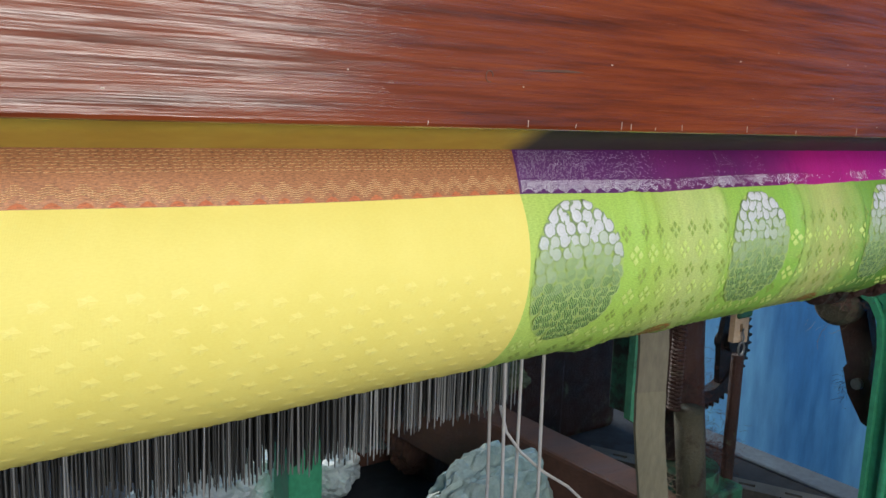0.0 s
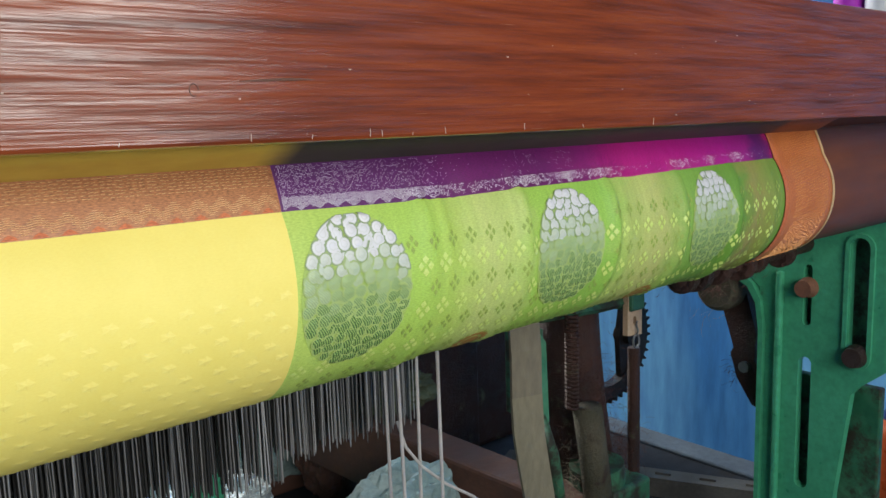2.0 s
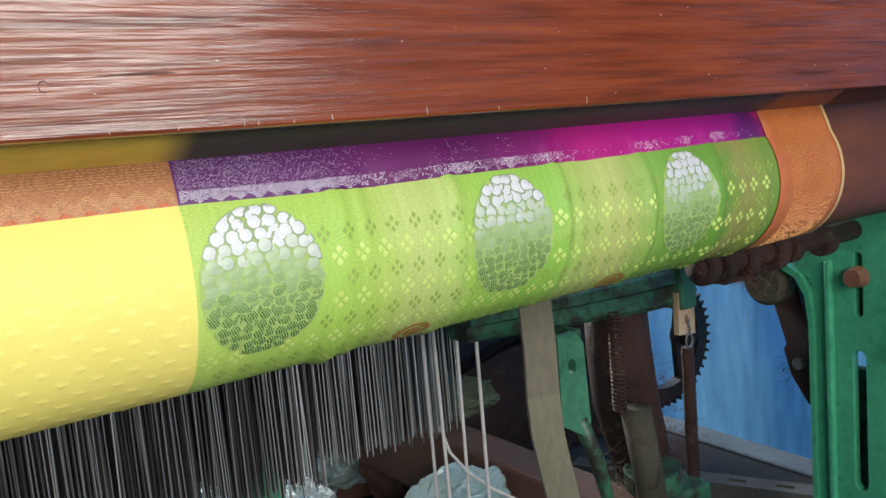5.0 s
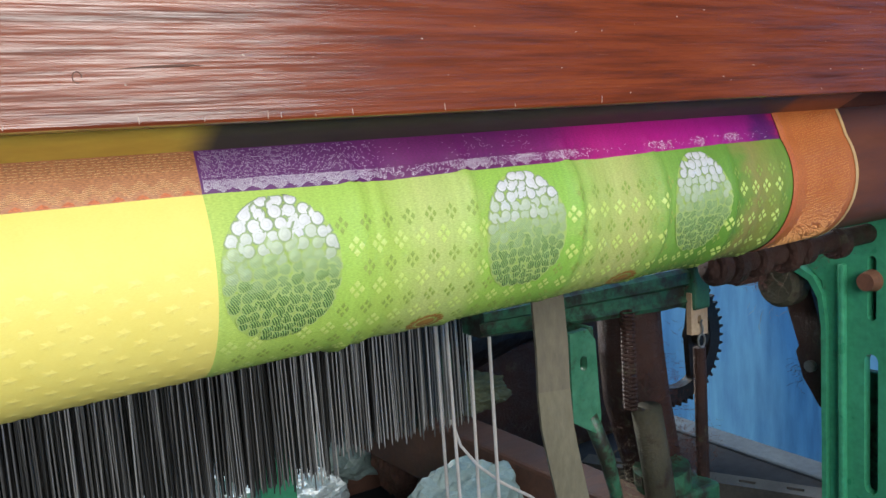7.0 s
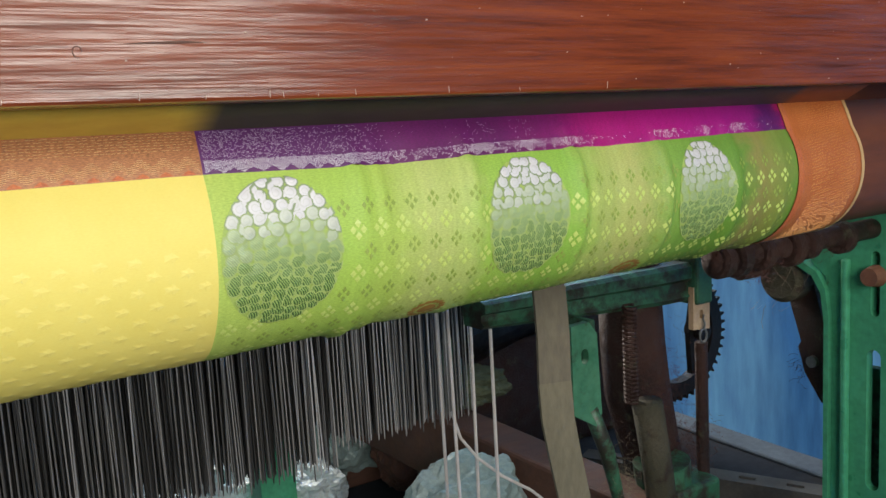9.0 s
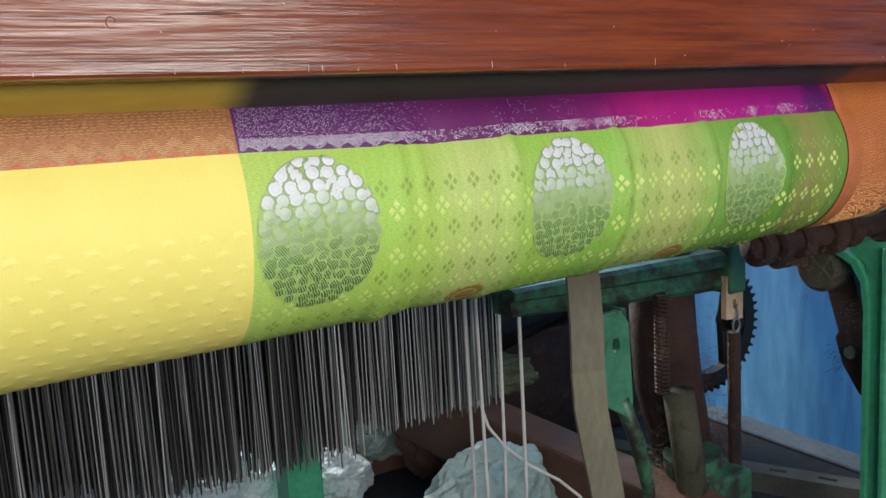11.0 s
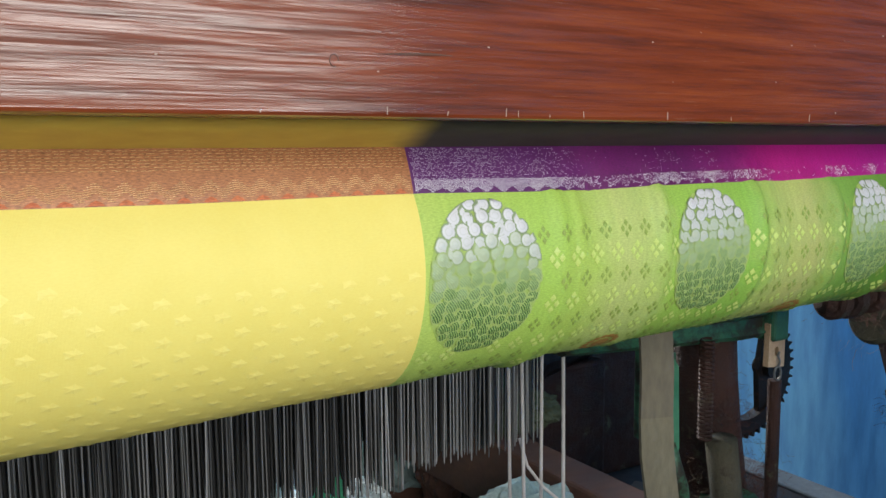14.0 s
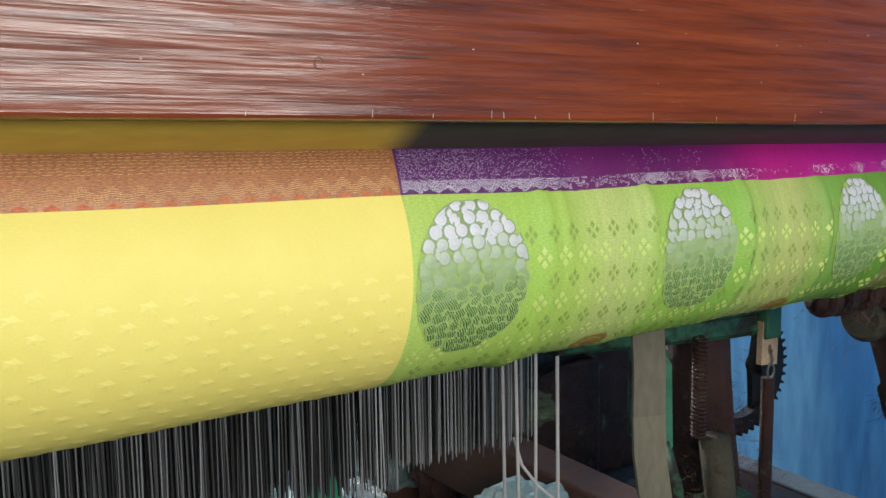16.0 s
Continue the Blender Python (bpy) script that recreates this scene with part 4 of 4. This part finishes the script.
# ---- jacquard weights ----
def harness():
    top = thing("jacquard_harness", (0.4, 1.36, 0.0), "bank of thin dark steel harness weights hanging in rows", "loom harness")
    rng = random.Random(11)
    part("comber_board", box(-0.4, 1.12, 1.16, 1.56, 0.80, 0.82, 0.003), M_BEAM, top)
    part("support_post", box(0.742, 0.822, 1.54, 1.62, 0.0, 0.80, 0.004), M_LOOM, top, "dark green painted square iron post")
    part("post_foot", box(0.715, 0.85, 1.515, 1.645, 0.0, 0.02, 0.004), M_LOOM, top)
    alike = {}
    # lit copies mostly on the right, shaded copies on the left
    for key, m in ((True, M_LINGO_LIT), (False, M_LINGO_SHADED)):
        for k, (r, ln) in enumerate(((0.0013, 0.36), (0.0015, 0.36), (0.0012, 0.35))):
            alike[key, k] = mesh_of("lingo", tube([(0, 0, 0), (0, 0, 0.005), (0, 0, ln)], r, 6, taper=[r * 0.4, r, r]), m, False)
    rest = bmesh.new()
    count = 0
    for row in range(15):
        y = 1.195 + 0.021 * row
        x = 1.062 + 0.010 * (row % 3)
        clump = rng.uniform(0, 6)
        while x > -0.35:
            gap = 0.5 + 0.5 * math.sin(x * 60 + clump)
            if rng.random() < 0.70 + 0.28 * gap:
                z = 0.386 + rng.gauss(0, 0.006) - (0.030 if x < 0.785 else 0.0) + (0.03 if x < 0.35 else 0.0) - 0.002 * row
                yy = y + rng.gauss(0, 0.004)
                if row < 2 and count < 300:
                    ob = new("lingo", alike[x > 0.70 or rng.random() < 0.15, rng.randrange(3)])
                    ob.parent = top
                    ob.matrix_parent_inverse = top.matrix_world.inverted()
                    ob.matrix_basis = pose(x, yy, z, rng.gauss(0, 0.4), rng.gauss(0, 0.6), 0)
                    count += 1
                else:
                    r, h, a, b = 0.0019, 0.36, rng.gauss(0, 0.003), rng.gauss(0, 0.003)
                    lo = [rest.verts.new((x + r * math.cos(q), yy + r * math.sin(q), z)) for q in (0, 2.1, 4.2)]
                    hi = [rest.verts.new((x + a + r * math.cos(q), yy + b + r * math.sin(q), z + h)) for q in (0, 2.1, 4.2)]
                    for k in range(3):
                        rest.faces.new((lo[k], lo[(k + 1) % 3], hi[(k + 1) % 3], hi[k]))
            x -= rng.uniform(0.0055, 0.0095)
    tagged(part("lingo_bank", rest, M_LINGO_BACK, top, "further rows of thin steel weights, toned darker for depth"), kind="stuff")
    return top


harness()


# ---- cords ----
def cords():
    for x, y, top_x, top_y in ((0.972, 1.155, 0.985, 1.18), (0.972, 1.112, 0.985, 1.14), (1.038, 1.150, 1.050, 1.165), (1.044, 1.092, 1.062, 1.118)):
        c = thing("cord", (x, y, 0.0), "taut white cotton cord hanging below the roll", "cord", "cords below the roll")
        part("strand", tube([(x - (top_x - x) * 0.8, y, 0.0), (x, y, 0.26), (top_x, top_y, 0.60), (top_x, top_y, 0.85)], 0.0033, 8), M_CORD, c, smooth=True)
    c = thing("slack_cord", (1.0, 1.1, 0.2), "slack white cotton cord looping between the others", "cord")
    part("strand", tube([(0.985, 1.145, 0.42), (0.995, 1.135, 0.37), (1.02, 1.12, 0.33), (1.06, 1.10, 0.29), (1.11, 1.08, 0.255), (1.15, 1.07, 0.215), (1.17, 1.07, 0.17)], 0.0030, 8), M_CORD, c, smooth=True)


cords()


# ---- low timbers, legs, bags ----
def timber():
    top = thing("floor_timber", (1.17, 1.36, 0.0), "old red-brown timber beam lying low under the loom", "timber")
    bm = box(-0.60, 0.50, -0.05, 0.05, -0.08, 0.08, 0.008)
    bmesh.ops.transform(bm, matrix=pose(1.22, 1.38, 0.185, 0, 5, -80), verts=bm.verts)
    part("beam", bm, M_BEAM, top)
    for x, y in ((1.13, 1.90), (1.30, 0.95)):
        part("block", box(x - 0.06, x + 0.06, y - 0.06, y + 0.06, 0, 0.07 + (0.08 if y > 1.5 else 0), 0.006), M_BEAM, top)
    return top


timber()


def crumpled(name, label, cx, cy, sx, sy, h, material, seed, base=0.0, category="bag"):
    top = thing(name, (cx, cy, base), label, category)
    bm = bmesh.new()
    bmesh.ops.create_icosphere(bm, subdivisions=5, radius=1)
    for v in bm.verts:
        p = v.co.copy()
        n = noise.fractal(p * 2.2 + Vector((seed, 0, 0)), 1.0, 2.0, 5)
        c = 1 - abs(noise.noise(p * 5.0 + Vector((0, seed, 0))))
        k = 1 + 0.22 * n + 0.10 * c
        v.co = Vector((cx + p.x * sx * k, cy + p.y * sy * k, base + max(0.0, h * 0.5 + p.z * h * 0.5 * k)))
    part("crumpled_sheet", bm, material, top, smooth=False)
    return top


crumpled("plastic_bag", "crumpled pale teal plastic bag on the floor", 1.075, 1.26, 0.155, 0.085, 0.25, M_SACK, 2.0)
crumpled("plastic_bag", "crumpled white and blue plastic bag on the floor", 0.64, 1.74, 0.16, 0.09, 0.20, M_SACK2, 9.0)
crumpled("plastic_bag", "crumpled white and blue plastic bag on the floor", 0.93, 1.76, 0.09, 0.08, 0.13, M_SACK2, 5.0)
crumpled("plastic_sheet", "crumpled grey-teal plastic sheet on the floor", 1.10, 1.93, 0.20, 0.10, 0.23, M_SHEET, 3.0, category="sheet")
crumpled("rag_heap", "heap of dark red-brown rags on the floor", 1.22, 1.74, 0.10, 0.07, 0.25, M_RAG, 7.0, category="rags")
crumpled("dusty_cloth", "dusty olive green cloth thrown over the timber", 1.28, 1.55, 0.10, 0.07, 0.09, M_DUSTYG, 4.0, base=0.262, category="cloth")


def slotted_rail():
    top = thing("slotted_rail", (1.85, 1.13, 0.0), "dusty grey slotted steel rail lying on the floor", "steel rail")
    bm = extrude_outline([(-0.42, -0.03), (0.42, -0.03), (0.42, 0.03), (-0.42, 0.03)], "y", -0.004, 0.004,
                         [[(c - 0.02, -0.007), (c + 0.02, -0.007), (c + 0.02, 0.007), (c - 0.02, 0.007)] for c in (-0.33, -0.22, -0.11, 0.0, 0.11, 0.22, 0.33)])
    bmesh.ops.transform(bm, matrix=pose(1.83, 1.16, 0.046, 0, 0, -63) @ pose(0, 0, 0, 90, 0, 0), verts=bm.verts)
    part("slotted_face", bm, M_RAIL, top)
    for side in (-1, 1):
        lip = box(-0.42, 0.42, -0.003, 0.003, -0.042, 0.0, 0.001)
        bmesh.ops.transform(lip, matrix=pose(1.83, 1.16, 0.042, 0, 0, -63) @ pose(0, side * 0.027, 0), verts=lip.verts)
        part("lip", lip, M_RAIL, top)
    return top


slotted_rail()


def dark_motor():
    top = thing("motor_housing", (1.42, 1.74, 0.0), "black iron motor housing, enlarged to fill the dark under the loom", "motor")
    bm = bmesh.new()
    bmesh.ops.create_cone(bm, cap_ends=True, segments=28, radius1=0.17, radius2=0.16, depth=0.42)
    bmesh.ops.transform(bm, matrix=pose(1.42, 1.74, 0.48, 0, 90, 20), verts=bm.verts)
    part("housing", bm, M_IRON, top)
    # pedestal and the box after it are added bulk for the darkness under the rail
    part("pedestal", box(1.20, 1.66, 1.66, 1.84, 0.0, 0.36, 0.01), M_RUST, top)
    part("dark_filler", box(1.30, 1.93, 1.70, 1.88, 0.0, 0.60, 0.02), M_RUST, top)
    part("green_cover", tube([(1.20, 1.56, 0.30), (1.23, 1.56, 0.36), (1.21, 1.58, 0.42)], 0.05, 12), M_OLDGREEN, top)
    return top


dark_motor()


def canister():
    top = thing("orange_canister", (1.99, 0.66, 0.0), "glossy orange canister with a dark blue cap by the wall", "canister")
    prof = [(0.055, 0.0), (0.062, 0.01), (0.062, 0.25), (0.055, 0.272), (0.035, 0.285)]
    part("body", tube([(1.99, 0.665, z) for _, z in prof], 0.06, 28, taper=[r for r, _ in prof]), M_CAN, top, smooth=True)
    part("cap", tube([(1.99, 0.665, 0.286), (1.99, 0.665, 0.30), (1.99, 0.665, 0.305)], 0.03, 20, taper=[0.032, 0.03, 0.02]), M_CAP, top)
    return top


canister()


def skeins():
    for y, z, m, colour in ((0.86, 1.20, M_VIOLET, "violet"), (0.79, 1.20, M_WHITEC, "white"), (0.73, 1.20, M_LEMON, "lemon yellow")):
        s = thing("yarn_skein", (2.10, y, 1.0), "hanging %s silk yarn skein against the blue wall" % colour, "yarn skein", "yarn skeins on the wall")
        bm = tube([(2.10, y, 1.12), (2.10, y, 1.16), (2.10, y, 1.3), (2.10, y, 1.55), (2.11, y, 1.62)], 0.03, 16, taper=[0.012, 0.034, 0.030, 0.026, 0.008])
        part("skein", bm, m, s, smooth=True)
        part("peg", tube([(2.09, y, 1.625), (2.155, y, 1.625)], 0.006, 8), M_TAGWOOD, s)


skeins()


def motions():
    """Nothing but the camera moves."""


motions()
